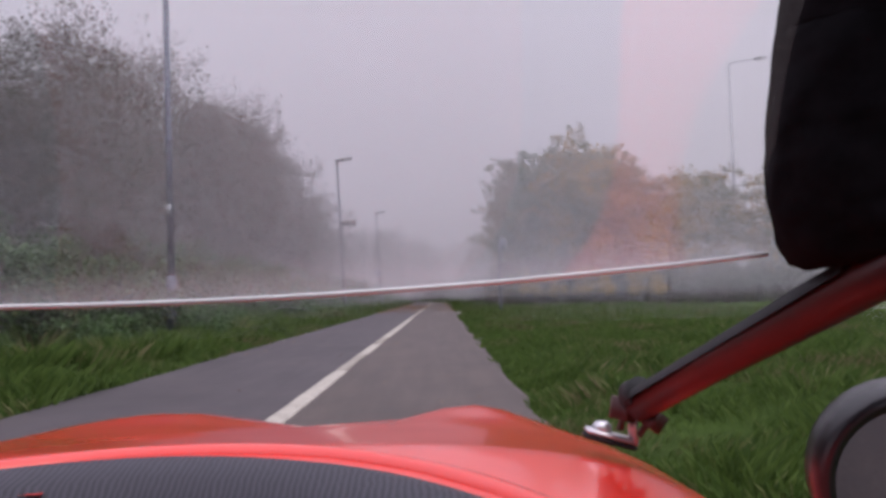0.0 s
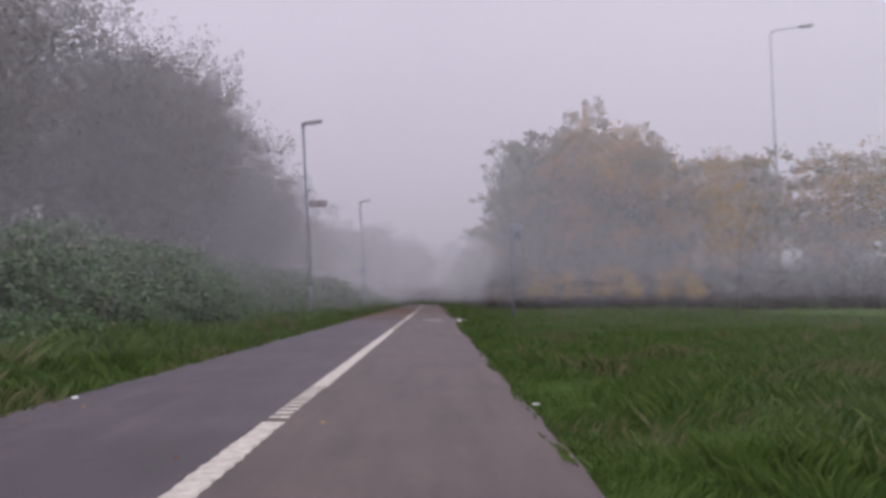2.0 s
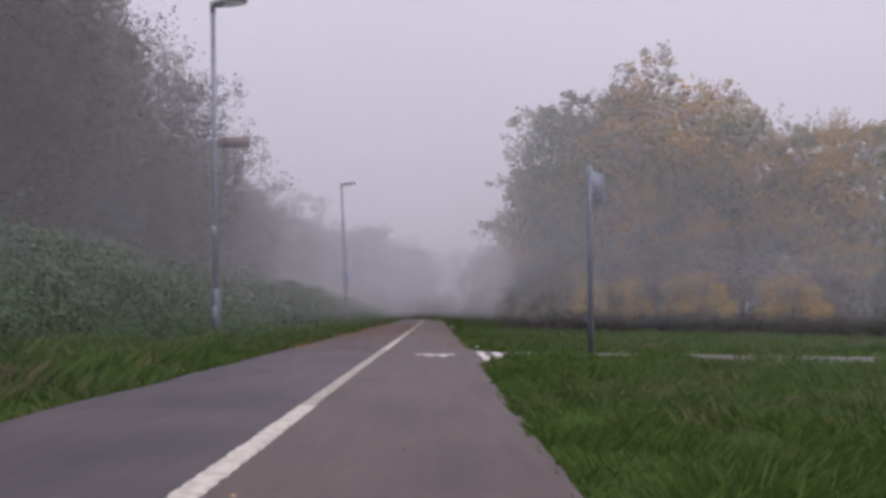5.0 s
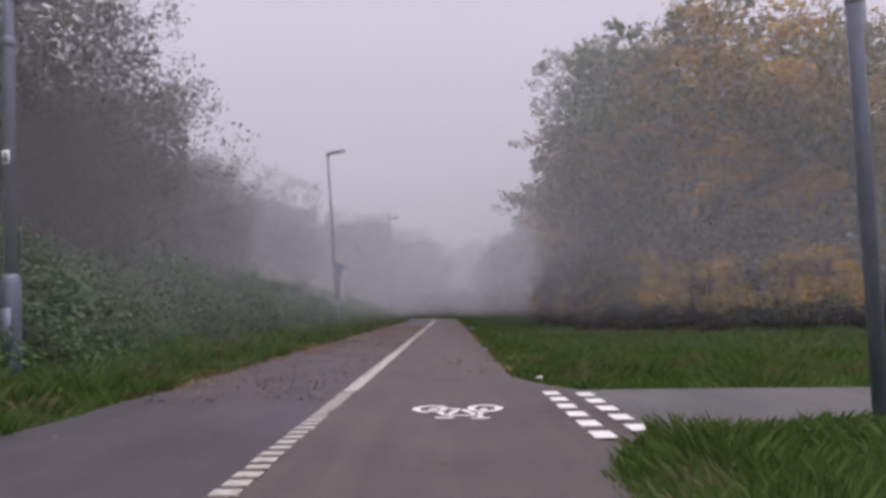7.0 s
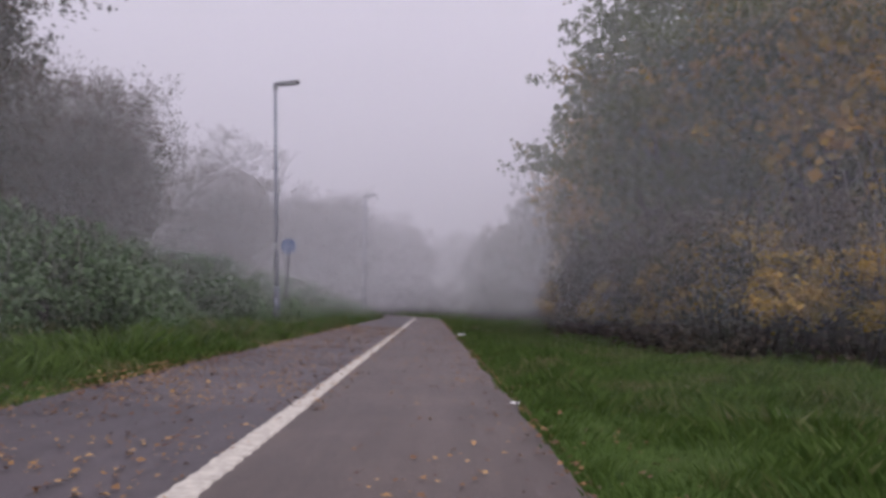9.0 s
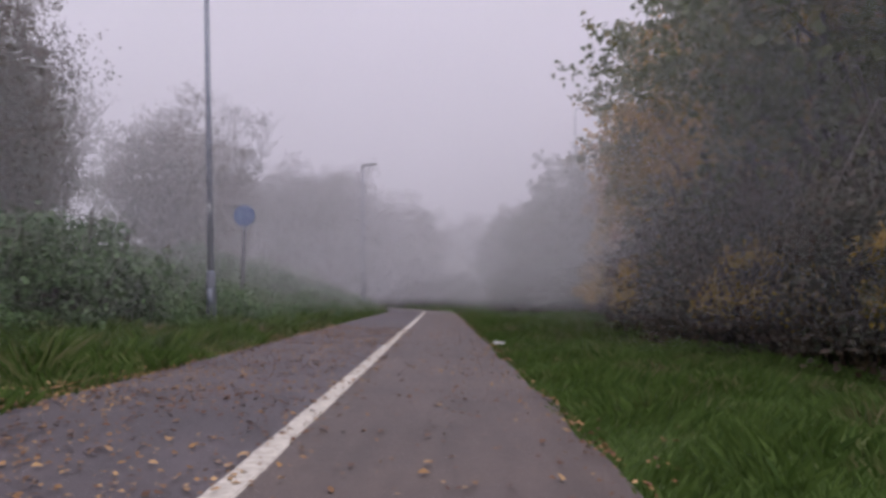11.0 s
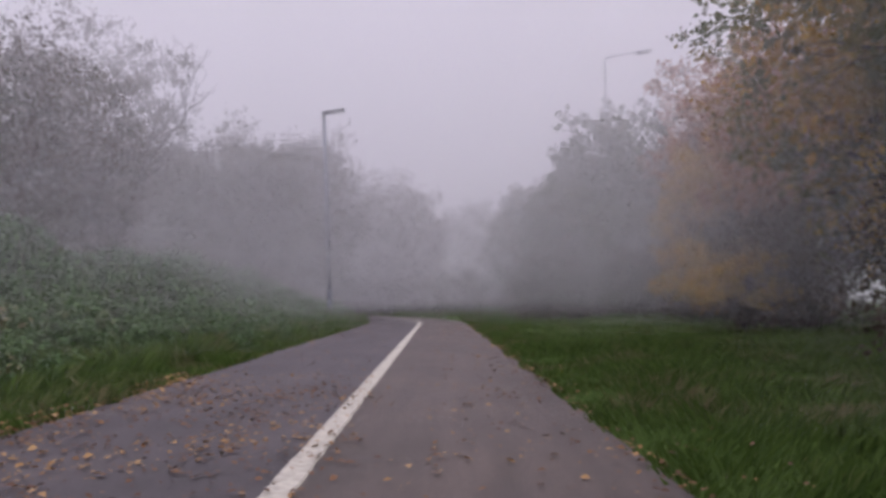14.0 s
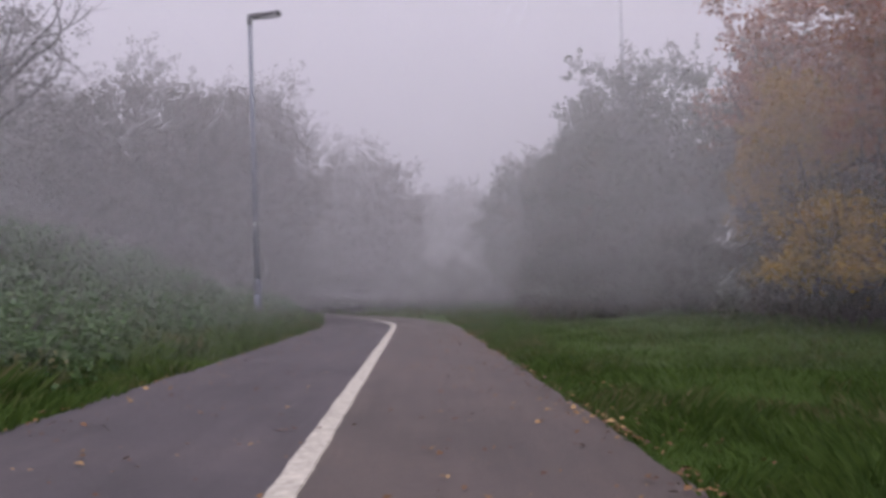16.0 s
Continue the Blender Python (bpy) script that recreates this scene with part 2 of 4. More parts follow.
def wobble(y, seed, size):
    return size * (noise.noise(Vector((seed, y * 0.9, 0))) + 0.6 * noise.noise(Vector((seed, y * 3.7, 4))))


def flare(y):
    """The path's right edge, widened at the mouth of the side path."""
    mid = (SIDE_Y0 + SIDE_Y1) / 2
    reach = abs(y - mid) - (SIDE_Y1 - SIDE_Y0) / 2
    return 0.55 * max(0.0, 1 - max(0.0, reach) / 1.6) ** 2


def strip(name, x0, x1, y0, y1, step, z, material, edge0=0.0, edge1=0.0, widen=False):
    verts, faces = [], []
    count = int((y1 - y0) / step)
    columns = 7
    for j in range(count + 1):
        y = y0 + (y1 - y0) * j / count
        a = x0 + wobble(y, x0 * 7.1, edge0)
        b = x1 + wobble(y, x1 * 5.3, edge1) + (flare(y) if widen else 0.0)
        for i in range(columns):
            f = i / (columns - 1)
            px, py = along(a + (b - a) * f, y)
            drop = 0.012 if (i == 0 and edge0) or (i == columns - 1 and edge1) else 0.0
            verts.append((px, py, z - drop + 0.004 * noise.noise(Vector((px * 0.8, py * 0.8, 1)))))
    for j in range(count):
        for i in range(columns - 1):
            k = j * columns + i
            faces.append((k, k + 1, k + columns + 1, k + columns))
    return mesh_object(name, verts, faces, material, smooth=True)


footway = tagged(strip("pavement_footway", LEFT, -0.05, -30, 96, 0.3, 0.020, M_FOOT, 0.06, 0.0),
                 "damp blue-grey asphalt footway half of the path", "path", kind="structure")
cycleway = tagged(strip("road_cycleway", -0.05, RIGHT, -30, 96, 0.3, 0.020, M_CYCLE, 0.0, 0.06, True),
                  "damp reddish-grey asphalt cycle half of the path", "path", kind="structure")


def side_path():
    verts, faces = [], []
    count = 60
    for j in range(count + 1):
        x = 1.85 + 40 * (j / count) ** 1.3
        bend = 0.012 * (x - 1.85) ** 2
        for f in (0, 0.25, 0.5, 0.75, 1):
            y = SIDE_Y0 + (SIDE_Y1 - SIDE_Y0) * f - bend + (wobble(x, 3.3 + f, 0.05) if f in (0, 1) else 0)
            verts.append((x, y, 0.016))
    for j in range(count):
        for i in range(4):
            k = j * 5 + i
            faces.append((k, k + 5, k + 6, k + 1))
    return mesh_object("pavement_side_path", verts, faces, M_SIDE, smooth=True)


tagged(side_path(), "narrow grey asphalt side path joining through the grass", "path", kind="structure")


def is_paved(x, y):
    if y > BEND:
        dx, dy = x + RADIUS, y - BEND
        x = math.hypot(dx, dy) - RADIUS
    if LEFT - 0.02 < x < RIGHT + flare(y) + 0.02:
        return True
    return x > 1.5 and SIDE_Y0 - 0.012 * (x - 1.85) ** 2 - 0.03 < y < SIDE_Y1 - 0.012 * (x - 1.85) ** 2 + 0.03


def ground_height(x, y):
    """Turf stands a little proud of the paths and rolls gently; a low bank lies behind the bend."""
    if y > BEND:
        off = math.hypot(x + RADIUS, y - BEND) - RADIUS
    else:
        off = x
    out = max(LEFT - off, off - RIGHT - flare(y), 0.0)
    if x > 1.5:
        mid = (SIDE_Y0 + SIDE_Y1) / 2 - 0.012 * (x - 1.85) ** 2
        out = min(out, max(0.0, abs(y - mid) - (SIDE_Y1 - SIDE_Y0) / 2 - (0.25 if x > 14 else 0.0))) if x > 1.9 else out
    rise = min(1.0, out / 0.5)
    bank = 0.35 * max(0.0, min(1.0, (out - 3) / 6)) if y > 55 and x > 0 else 0.0
    left = 0.25 * max(0.0, min(1.0, (LEFT - 1.2 - off) / 2.5)) if off < 0 else 0.0
    roll = 0.05 * noise.noise(Vector((x * 0.5, y * 0.5, 2))) + 0.02 * noise.noise(Vector((x * 2.1, y * 2.1, 5)))
    return -0.03 + rise * (0.065 + roll) + bank + left


def ground():
    xs = sorted(set([round(v, 2) for v in np.arange(-8, 14, 0.22)] + [round(v, 2) for v in np.arange(14.1, 43, 0.35)] + [-400, -250, -150, -90, -60, -42, -30, -22, -17, -13, -10, 46, 65, 100, 160, 260, 420]))
    ys = sorted(set([round(v, 2) for v in np.arange(-6, 92, 0.3)] + [-200, -120, -70, -40, -25, -16, -10, 96, 102, 110, 125, 150, 190, 260, 380, 600]))
    verts = [(x, y, ground_height(x, y)) for y in ys for x in xs]
    n = len(xs)
    faces = [(j * n + i, j * n + i + 1, (j + 1) * n + i + 1, (j + 1) * n + i) for j in range(len(ys) - 1) for i in range(n - 1)]
    return mesh_object("ground", verts, faces, M_SOIL, smooth=True)


tagged(ground(), "rough grassy ground of verges and field", "ground", kind="structure")


# ---- road markings ----
RIBBED = ((6.7, 8.5), (10.4, 11.9), (21.4, 28.75))


def line_piece(name, y, end):
    """A stretch of the painted line from y to end; its cast ribs have worn together and leave toothed edges."""
    verts, faces = [], []
    step, index = 0.0735, 0
    while y < end + 0.001:
        tooth = (0.007 if index % 2 else -0.004) * (1.0 if y < 36 else 0.25)
        x0 = -0.054 - tooth + wobble(y * 5, 1.7, 0.008)
        x1 = 0.054 + tooth + wobble(y * 5, 8.2, 0.008)
        for x, z in ((x0 - 0.008, 0.0195), (x0, 0.027), (x1, 0.027), (x1 + 0.008, 0.0195)):
            px, py = along(x, y)
            verts.append((px, py, z))
        if index:
            k = (index - 1) * 4
            faces += [(k + i, k + i + 1, k + i + 5, k + i + 4) for i in range(3)]
        index += 1
        y += step
    return mesh_object(name, verts, faces, M_ROADPAINT)


def dividing_line():
    """The line between the halves of the path: worn paint with stretches of separate cross ribs."""
    line = tagged(new("dividing_line"), "worn off-white line dividing the path, ribbed in stretches", "road marking", kind="structure")
    ends = [-28.0] + [y for pair in RIBBED for y in pair] + [92.0]
    for y0, y1 in zip(ends[::2], ends[1::2]):
        line_piece("painted_stretch", y0, y1).parent = line
    for y0, y1 in RIBBED:
        y = y0 + 0.09
        while y < y1 - 0.05:
            bm = bmesh.new()
            turn = Matrix.Rotation(RNG.normal() * 0.03, 4, "Z")
            block(bm, (RNG.normal() * 0.003, y, 0.025), (0.112 + RNG.normal() * 0.006, 0.088 + RNG.normal() * 0.009, 0.009), 0.003, turn)
            part("rib", bm, M_ROADPAINT, line, smooth=False)
            y += 0.147
    return line


dividing_line()


def give_way_row(x, y0, y1, count):
    row = tagged(new("give_way_marking"), "row of white dashes across the side path mouth", "road marking", kind="structure")
    row.location = (x, y0, 0.026)
    pitch = (y1 - y0) / count
    for k in range(count):
        bm = bmesh.new()
        block(bm, (random.uniform(-0.006, 0.006), (k + 0.5) * pitch, 0), (0.125, pitch * 0.54, 0.006), 0.002)
        part("dash", bm, M_DASHPAINT, row, smooth=False)
    return row


give_way_row(1.70, 26.25, 28.5, 6)
give_way_row(1.95, 26.45, 28.4, 5)


def cycle_symbol(x, y):
    """A white cycle painted on the cycle half, wheels on its far side, turned to riders who come the other way."""
    sign = tagged(new("cycle_symbol"), "worn white painted cycle symbol on the asphalt", "road marking", kind="structure")
    sign.location = (x, y, 0.025)

    def ring(cx, cy):
        bm = bmesh.new()
        outer, inner = [], []
        for k in range(28):
            a = 2 * math.pi * k / 28
            wear = 1 + 0.03 * math.sin(5 * a + cx * 9)
            outer.append(bm.verts.new((cx + 0.125 * wear * math.cos(a), cy + 0.17 * wear * math.sin(a), 0.003)))
            inner.append(bm.verts.new((cx + 0.075 * math.cos(a), cy + 0.115 * math.sin(a), 0.003)))
        for k in range(28):
            bm.faces.new((outer[k], outer[(k + 1) % 28], inner[(k + 1) % 28], inner[k]))
        return bm

    def bar(x0, y0, x1, y1, wide):
        bm = bmesh.new()
        a, b = Vector((x0, y0, 0.003)), Vector((x1, y1, 0.003))
        side = (b - a).cross(Vector((0, 0, 1))).normalized() * wide / 2
        bm.faces.new([bm.verts.new(p) for p in (a - side, b - side, b + side, a + side)])
        return bm

    for cx in (-0.19, 0.19):
        part("wheel", ring(cx, 0.2), M_DASHPAINT, sign, smooth=False)
    for line in ((-0.19, 0.2, -0.08, -0.1, 0.05), (-0.08, -0.1, 0.13, -0.12, 0.045), (0.13, -0.12, 0.19, 0.2, 0.05), (-0.08, -0.1, 0.02, 0.17, 0.045),
                 (0.02, 0.17, 0.13, -0.12, 0.045), (-0.19, 0.2, 0.02, 0.17, 0.05), (-0.15, -0.2, -0.03, -0.2, 0.06), (0.08, -0.24, 0.2, -0.24, 0.05), (0.13, -0.12, 0.15, -0.24, 0.045)):
        part("bar", bar(*line), M_DASHPAINT, sign, smooth=False)
    return sign


cycle_symbol(0.925, 27.3)


# ---- street furniture ----
def street_lamp(name_label, plate=False, tag=True):
    lamp = tagged(new("street_lamp"), name_label, "street lamp", "lamps along the path")
    bm = bmesh.new()
    tube(bm, [(0, 0, -0.3), (0, 0, 0.95), (0, 0, 1.02), (0, 0, 1.06)], [0.082, 0.08, 0.078, 0.055], 20)
    base = part("base_section", bm, M_STEEL, lamp)
    bm = bmesh.new()
    block(bm, (0, -0.079, 0.55), (0.085, 0.012, 0.42), 0.004)
    part("access_door", bm, M_STEEL, base)
    bm = bmesh.new()
    tube(bm, [(0, 0, 1.05), (0, 0, 3.2), (0, 0, 6.3)], [0.055, 0.05, 0.042], 16)
    shaft = part("shaft", bm, M_STEEL, lamp)
    bm = bmesh.new()
    tube(bm, [(0, 0, 3.16), (0, 0, 3.17), (0, 0, 3.25), (0, 0, 3.26)], [0.05, 0.062, 0.062, 0.05], 16)
    part("collar", bm, M_STEEL, shaft)
    bm = bmesh.new()
    tube(bm, [(0, 0, 6.22), (0, 0, 6.42), (0, 0, 6.43)], [0.052, 0.052, 0.03], 14)
    part("spigot", bm, M_DARKSTEEL, lamp)
    bm = bmesh.new()
    tilt = Matrix.Rotation(radians(-6), 4, "Y")
    block(bm, (0.33, 0, 6.415), (0.62, 0.2, 0.085), 0.03, tilt)
    head = part("luminaire", bm, M_DARKSTEEL, lamp, "dark grey flat lamp head")
    bm = bmesh.new()
    block(bm, (0.4, 0, 6.372), (0.34, 0.15, 0.02), 0.006, tilt)
    part("lens", bm, M_LENS, head)
    if tag:
        bm = bmesh.new()
        block(bm, (0, -0.056, 2.12), (0.07, 0.004, 0.13), 0.001)
        label = part("label", bm, M_LABEL, lamp, "small white column label")
        bm = bmesh.new()
        block(bm, (0, -0.0595, 2.12), (0.034, 0.003, 0.085), 0.0)
        part("bar", bm, M_STEEL, label)
    if plate:
        bm = bmesh.new()
        block(bm, (0.36, 0, 3.74), (0.58, 0.05, 0.2), 0.02)
        panel = part("sign_plate", bm, M_BROWNSIGN, lamp, "weathered brown bracket sign")
        bm = bmesh.new()
        block(bm, (0.32, 0, 3.61), (0.62, 0.03, 0.025), 0.004)
        part("bracket", bm, M_GALV, panel)
    return lamp


first = street_lamp("tall blue-grey steel street lamp in the grass verge")
second = street_lamp("blue-grey steel street lamp carrying a brown bracket sign", True)
second.matrix_basis = pose(-3.0, 28.77, 0.03, 0, -2.9, 0)
copy_thing(first, pose(-3.06, 47.37, 0.03, 0, -3.4, 0))
copy_thing(first, pose(-2.59, 65.82, 0.03, 0, -2.0, 0))
first.matrix_basis = pose(-3.22, 10.88, 0.03, 0, -1.7, 0)


def road_lamp(x, y, height):
    """A tall highway lamp behind the trees, its arm towards the far road."""
    lamp = tagged(new("highway_lamp"), "tall slim grey highway lamp rising behind trees", "street lamp", "highway lamps")
    lamp.location = (x, y, 0)
    bm = bmesh.new()
    tube(bm, [(0, 0, -0.3), (0, 0, 2.0), (0, 0, height)], [0.13, 0.11, 0.06], 14)
    part("column", bm, M_HAZESTEEL, lamp)
    bm = bmesh.new()
    tube(bm, [(0, 0, height - 0.05), (0.25, 0, height + 0.1), (1.6, 0, height + 0.32)], [0.05, 0.045, 0.035], 10)
    part("arm", bm, M_HAZESTEEL, lamp)
    bm = bmesh.new()
    block(bm, (2.0, 0, height + 0.37), (0.85, 0.3, 0.13), 0.05, Matrix.Rotation(radians(-8), 4, "Y"))
    head = part("luminaire", bm, M_HAZESTEEL, lamp)
    bm = bmesh.new()
    block(bm, (2.0, 0, height + 0.29), (0.5, 0.22, 0.05), 0.02, Matrix.Rotation(radians(-8), 4, "Y"))
    part("lens", bm, M_LENS, head)
    return lamp


road_lamp(19.5, 43.4, 15.1)
road_lamp(9.16, 79.8, 13.0)


def round_sign():
    sign = tagged(new("round_sign"), "round blue shared-path sign on a grey post in the hedge", "road sign")
    sign.location = (-3.59, 50.88, 0.0)
    bm = bmesh.new()
    tube(bm, [(0, 0, -0.3), (0, 0, 2.62)], [0.038, 0.038], 14)
    part("post", bm, M_DARKSTEEL, sign)
    bm = bmesh.new()
    disc_plate(bm, (0, -0.05, 2.42), 0.235, 0.012)
    face = part("face", bm, M_BLUE, sign, "blue enamel disc", smooth=False)
    bm = bmesh.new()
    block(bm, (-0.02, -0.0585, 2.42), (0.012, 0.004, 0.40), 0.0)
    part("dividing_bar", bm, M_WHITE, face, smooth=False)
    bm = bmesh.new()
    block(bm, (-0.11, -0.0585, 2.43), (0.055, 0.004, 0.19), 0.0)
    part("bar", bm, M_WHITE, face, smooth=False)
    for cx in (0.06, 0.15):
        bm = bmesh.new()
        outer = [bm.verts.new((cx + 0.042 * math.cos(a), -0.0605, 2.40 + 0.042 * math.sin(a))) for a in np.linspace(0, 2 * math.pi, 16, False)]
        inner = [bm.verts.new((cx + 0.028 * math.cos(a), -0.0605, 2.40 + 0.028 * math.sin(a))) for a in np.linspace(0, 2 * math.pi, 16, False)]
        for k in range(16):
            bm.faces.new((outer[k], outer[(k + 1) % 16], inner[(k + 1) % 16], inner[k]))
        part("ring", bm, M_WHITE, face, smooth=False)
    bm = bmesh.new()
    block(bm, (0.105, -0.0585, 2.445), (0.1, 0.004, 0.018), 0.0)
    part("bar", bm, M_WHITE, face, smooth=False)
    bm = bmesh.new()
    block(bm, (0, -0.025, 2.42), (0.12, 0.05, 0.04), 0.006)
    part("clamp", bm, M_GALV, sign)
    return sign


round_sign()


def side_sign():
    post = tagged(new("sign_post"), "grey steel post with a small rectangular sign beside the side path", "sign post")
    post.location = (3.2, 26.4, 0.03)
    bm = bmesh.new()
    tube(bm, [(0, 0, -0.3), (0, 0, 2.86), (0, 0, 2.875)], [0.042, 0.042, 0.034], 18)
    part("pole", bm, M_STEEL, post)
    turn = Matrix.Rotation(radians(52), 4, "Z")
    way = turn @ Vector((1, 0, 0))
    bm = bmesh.new()
    block(bm, tuple(way * 0.27 + Vector((0, 0, 2.6))), (0.52, 0.006, 0.46), 0.002, turn)
    plate = part("plate", bm, M_STEEL, post, "dull grey back of a rectangular sign plate")
    for z in (2.40, 2.80):
        bm = bmesh.new()
        block(bm, tuple(way * 0.2 + Vector((0, 0, z)) + turn @ Vector((0, 0.012, 0))), (0.44, 0.018, 0.028), 0.003, turn)
        part("channel", bm, M_GALV, plate, "galvanised fixing channel")
        bm = bmesh.new()
        tube(bm, [(0, 0, z - 0.015), (0, 0, z + 0.015)], [0.047, 0.047], 18)
        part("clip", bm, M_GALV, post)
    return post


side_sign()


# ---- plants ----


def leaf_mesh(name, placed, length, width, material, droop=0.3):
    """Many small folded leaves, one four-cornered blade each, facing out of the clump that they grow in."""
    centres, outward, grow = placed
    n = len(centres)
    along_dir = RNG.normal(size=(n, 3))
    along_dir[:, 2] = along_dir[:, 2] * 0.6 - droop
    along_dir /= np.linalg.norm(along_dir, axis=1)[:, None]
    face = RNG.normal(size=(n, 3)) * 0.45 + outward + np.array((0, 0, 0.45))
    side = np.cross(along_dir, face)
    side /= np.linalg.norm(side, axis=1)[:, None] + 1e-6
    normal = np.cross(side, along_dir)
    scale = RNG.uniform(0.65, 1.3, size=(n, 1)) * grow[:, None]
    a, b = along_dir * scale * length / 2, side * scale * width / 2
    fold = normal * scale * width * 0.18
    verts = np.stack([centres - a, centres + b + fold, centres + a, centres - b + fold], axis=1).reshape(-1, 3)
    corners = np.arange(4 * n, dtype=np.int32).reshape(-1, 4)
    return fast_mesh(name, verts, corners, material)


def clumped(centres, radius, each, flat=0.95):
    """Points in uneven clumps round the centres, thickest near each clump's upper skin."""
    out, faces = [], []
    for c in centres:
        r = radius * RNG.uniform(0.6, 1.35)
        k = int(each * RNG.uniform(0.6, 1.3))
        d = RNG.normal(size=(k, 3))
        d /= np.linalg.norm(d, axis=1)[:, None]
        d[:, 2] = np.where((d[:, 2] < -0.3) & (RNG.uniform(size=k) < 0.5), -d[:, 2] * 0.6, d[:, 2])
        q = r * RNG.uniform(0.2, 1.0, size=(k, 1)) ** 0.4
        q *= 1 + 0.2 * RNG.normal(size=(k, 1))
        out.append(np.asarray(c) + d * q * np.array((1, 1, flat)) * RNG.uniform(0.65, 1.45, size=3))
        faces.append(d)
    out = np.concatenate(out)
    return out, np.concatenate(faces), np.ones(len(out))


def boughs(centres, radius, twigs, leaves, rise, loose):
    """Leaf points on boughs: each bough a rounded spray of short twigs, each twig a small tuft that points out and up."""
    out, faces = [], []
    each = leaves / (len(centres) * twigs)
    for c in centres:
        r = radius * RNG.uniform(0.55, 1.35)
        d = RNG.normal(size=(twigs, 3))
        d[:, 2] = np.abs(d[:, 2]) * 0.9 - 0.35
        d /= np.linalg.norm(d, axis=1)[:, None]
        for w in d:
            k = max(3, int(each * RNG.uniform(0.5, 1.5)))
            root = np.asarray(c) + w * r * RNG.uniform(0.45, 1.0) * np.array((1, 1, 0.75))
            shoot = w + np.array((0, 0, rise)) + RNG.normal(size=3) * 0.3
            f = RNG.uniform(-0.5, 1.0, size=(k, 1))
            out.append(root + shoot * f * r * 0.42 * loose + RNG.normal(size=(k, 3)) * r * (0.15 - 0.06 * f) * loose)
            faces.append(np.repeat(w[None, :], k, 0))
    out = np.concatenate(out)
    return out, np.concatenate(faces), np.ones(len(out))


def with_core(placed, middle, half, count, grow):
    """Adds larger leaves deep inside a crown, where it is too dense to look through."""
    d = RNG.normal(size=(count, 3))
    d /= np.linalg.norm(d, axis=1)[:, None]
    inner = middle + d * half * 0.85 * RNG.uniform(0.1, 1, size=(count, 1)) ** 0.5
    return np.concatenate([placed[0], inner]), np.concatenate([placed[1], d]), np.concatenate([placed[2], np.full(count, grow)])


def limb(bm, start, heading, length, radius, depth, tips, spread=0.6, lift=0.25):
    """One tapering limb with wandering line, splitting into thinner ones."""
    points, radii = [Vector(start)], [radius]
    d = Vector(heading).normalized()
    steps = 4
    for i in range(steps):
        d = (d + Vector(RNG.normal(size=3)) * 0.14 + Vector((0, 0, lift * 0.25))).normalized()
        points.append(points[-1] + d * length / steps)
        radii.append(radius * (1 - 0.55 * (i + 1) / steps))
    tube(bm, points, radii, 7 if radius > 0.05 else 5, cap=False)
    if depth == 0:
        tips.extend([tuple(points[-1]), tuple(points[-2])])
        return
    for k in range(int(RNG.integers(2, 5))):
        at = points[int(RNG.integers(2, steps + 1))]
        turn = Vector(RNG.normal(size=3)) * spread
        limb(bm, at, d + turn, length * RNG.uniform(0.55, 0.8), radii[-1] * 0.85, depth - 1, tips, spread, lift)
    tips.append(tuple(points[-1]))


def tree_kind(label, category, height, spread, bole, material, leaf, leaves, clumps, stems=1, radius=0.16, clump=0.75, low=0.0, thin=0.0, core=2200, twigs=11, rise=0.3, loose=1.0):
    """A tree as trunk and crown, standing at the origin. thin lets bare limbs show, rise draws the twigs up, loose lets them straggle."""
    thing = tagged(new("tree"), label, category)
    bm, tips = bmesh.new(), []
    for s in range(stems):
        lean = Vector((RNG.normal() * 0.25 * (stems > 1), RNG.normal() * 0.25 * (stems > 1), 1)).normalized()
        base = Vector((RNG.normal() * 0.12 * (stems > 1), RNG.normal() * 0.12 * (stems > 1), -0.2))
        points = [base]
        radii = [radius * 1.35]
        for i in range(5):
            lean = (lean + Vector(RNG.normal(size=3)) * 0.06).normalized()
            points.append(points[-1] + lean * (bole + 0.35 * height) / 5)
            radii.append(radius * (1 - 0.11 * (i + 1)))
        tube(bm, points, radii, 9, cap=False)
        for k in range(7 if stems == 1 else 4):
            at = points[2 + k % 4]
            a = 2 * math.pi * k / 7 + RNG.uniform(0, 1) + s
            limb(bm, at, (math.cos(a), math.sin(a), RNG.uniform(0.5, 1.3)), height * RNG.uniform(0.16, 0.235), radius * 0.42, 2, tips)
    part("trunk", bm, M_BARK, thing, "grey-brown bark")
    middle = np.array((0, 0, bole + (height - bole) * 0.5))
    half = np.array((spread, spread, (height - bole) * 0.5))
    centres = []
    for c in tips:
        q = (np.array(c) - middle) / half
        if np.linalg.norm(q) < 0.8 and RNG.uniform() > thin:
            centres.append(c)
    centres = [centres[i] for i in RNG.permutation(len(centres))[: clumps // 6]]
    tries = 0
    while len(centres) < clumps:
        tries += 1
        d = RNG.normal(size=3)
        d /= np.linalg.norm(d)
        lump = 0.84 + 0.3 * noise.noise(Vector(d * 2.3) + Vector((height, spread, 0)))
        q = middle + half * d * lump * RNG.uniform(0.45, 1.0) ** 0.4
        apart = clump * max(0.5, 1.25 - tries / (clumps * 12))
        if q[2] > low + 0.3 and all(np.linalg.norm(q - np.array(c)) > apart for c in centres):
            centres.append(tuple(q))
    placed = boughs(centres, clump, twigs, leaves, rise, loose)
    if core:
        placed = with_core(placed, middle, half, core, 0.2 / leaf[0])
    data = leaf_mesh("crown", placed, leaf[0], leaf[1], material)
    crown = new("crown", data)
    crown.parent = thing
    return thing


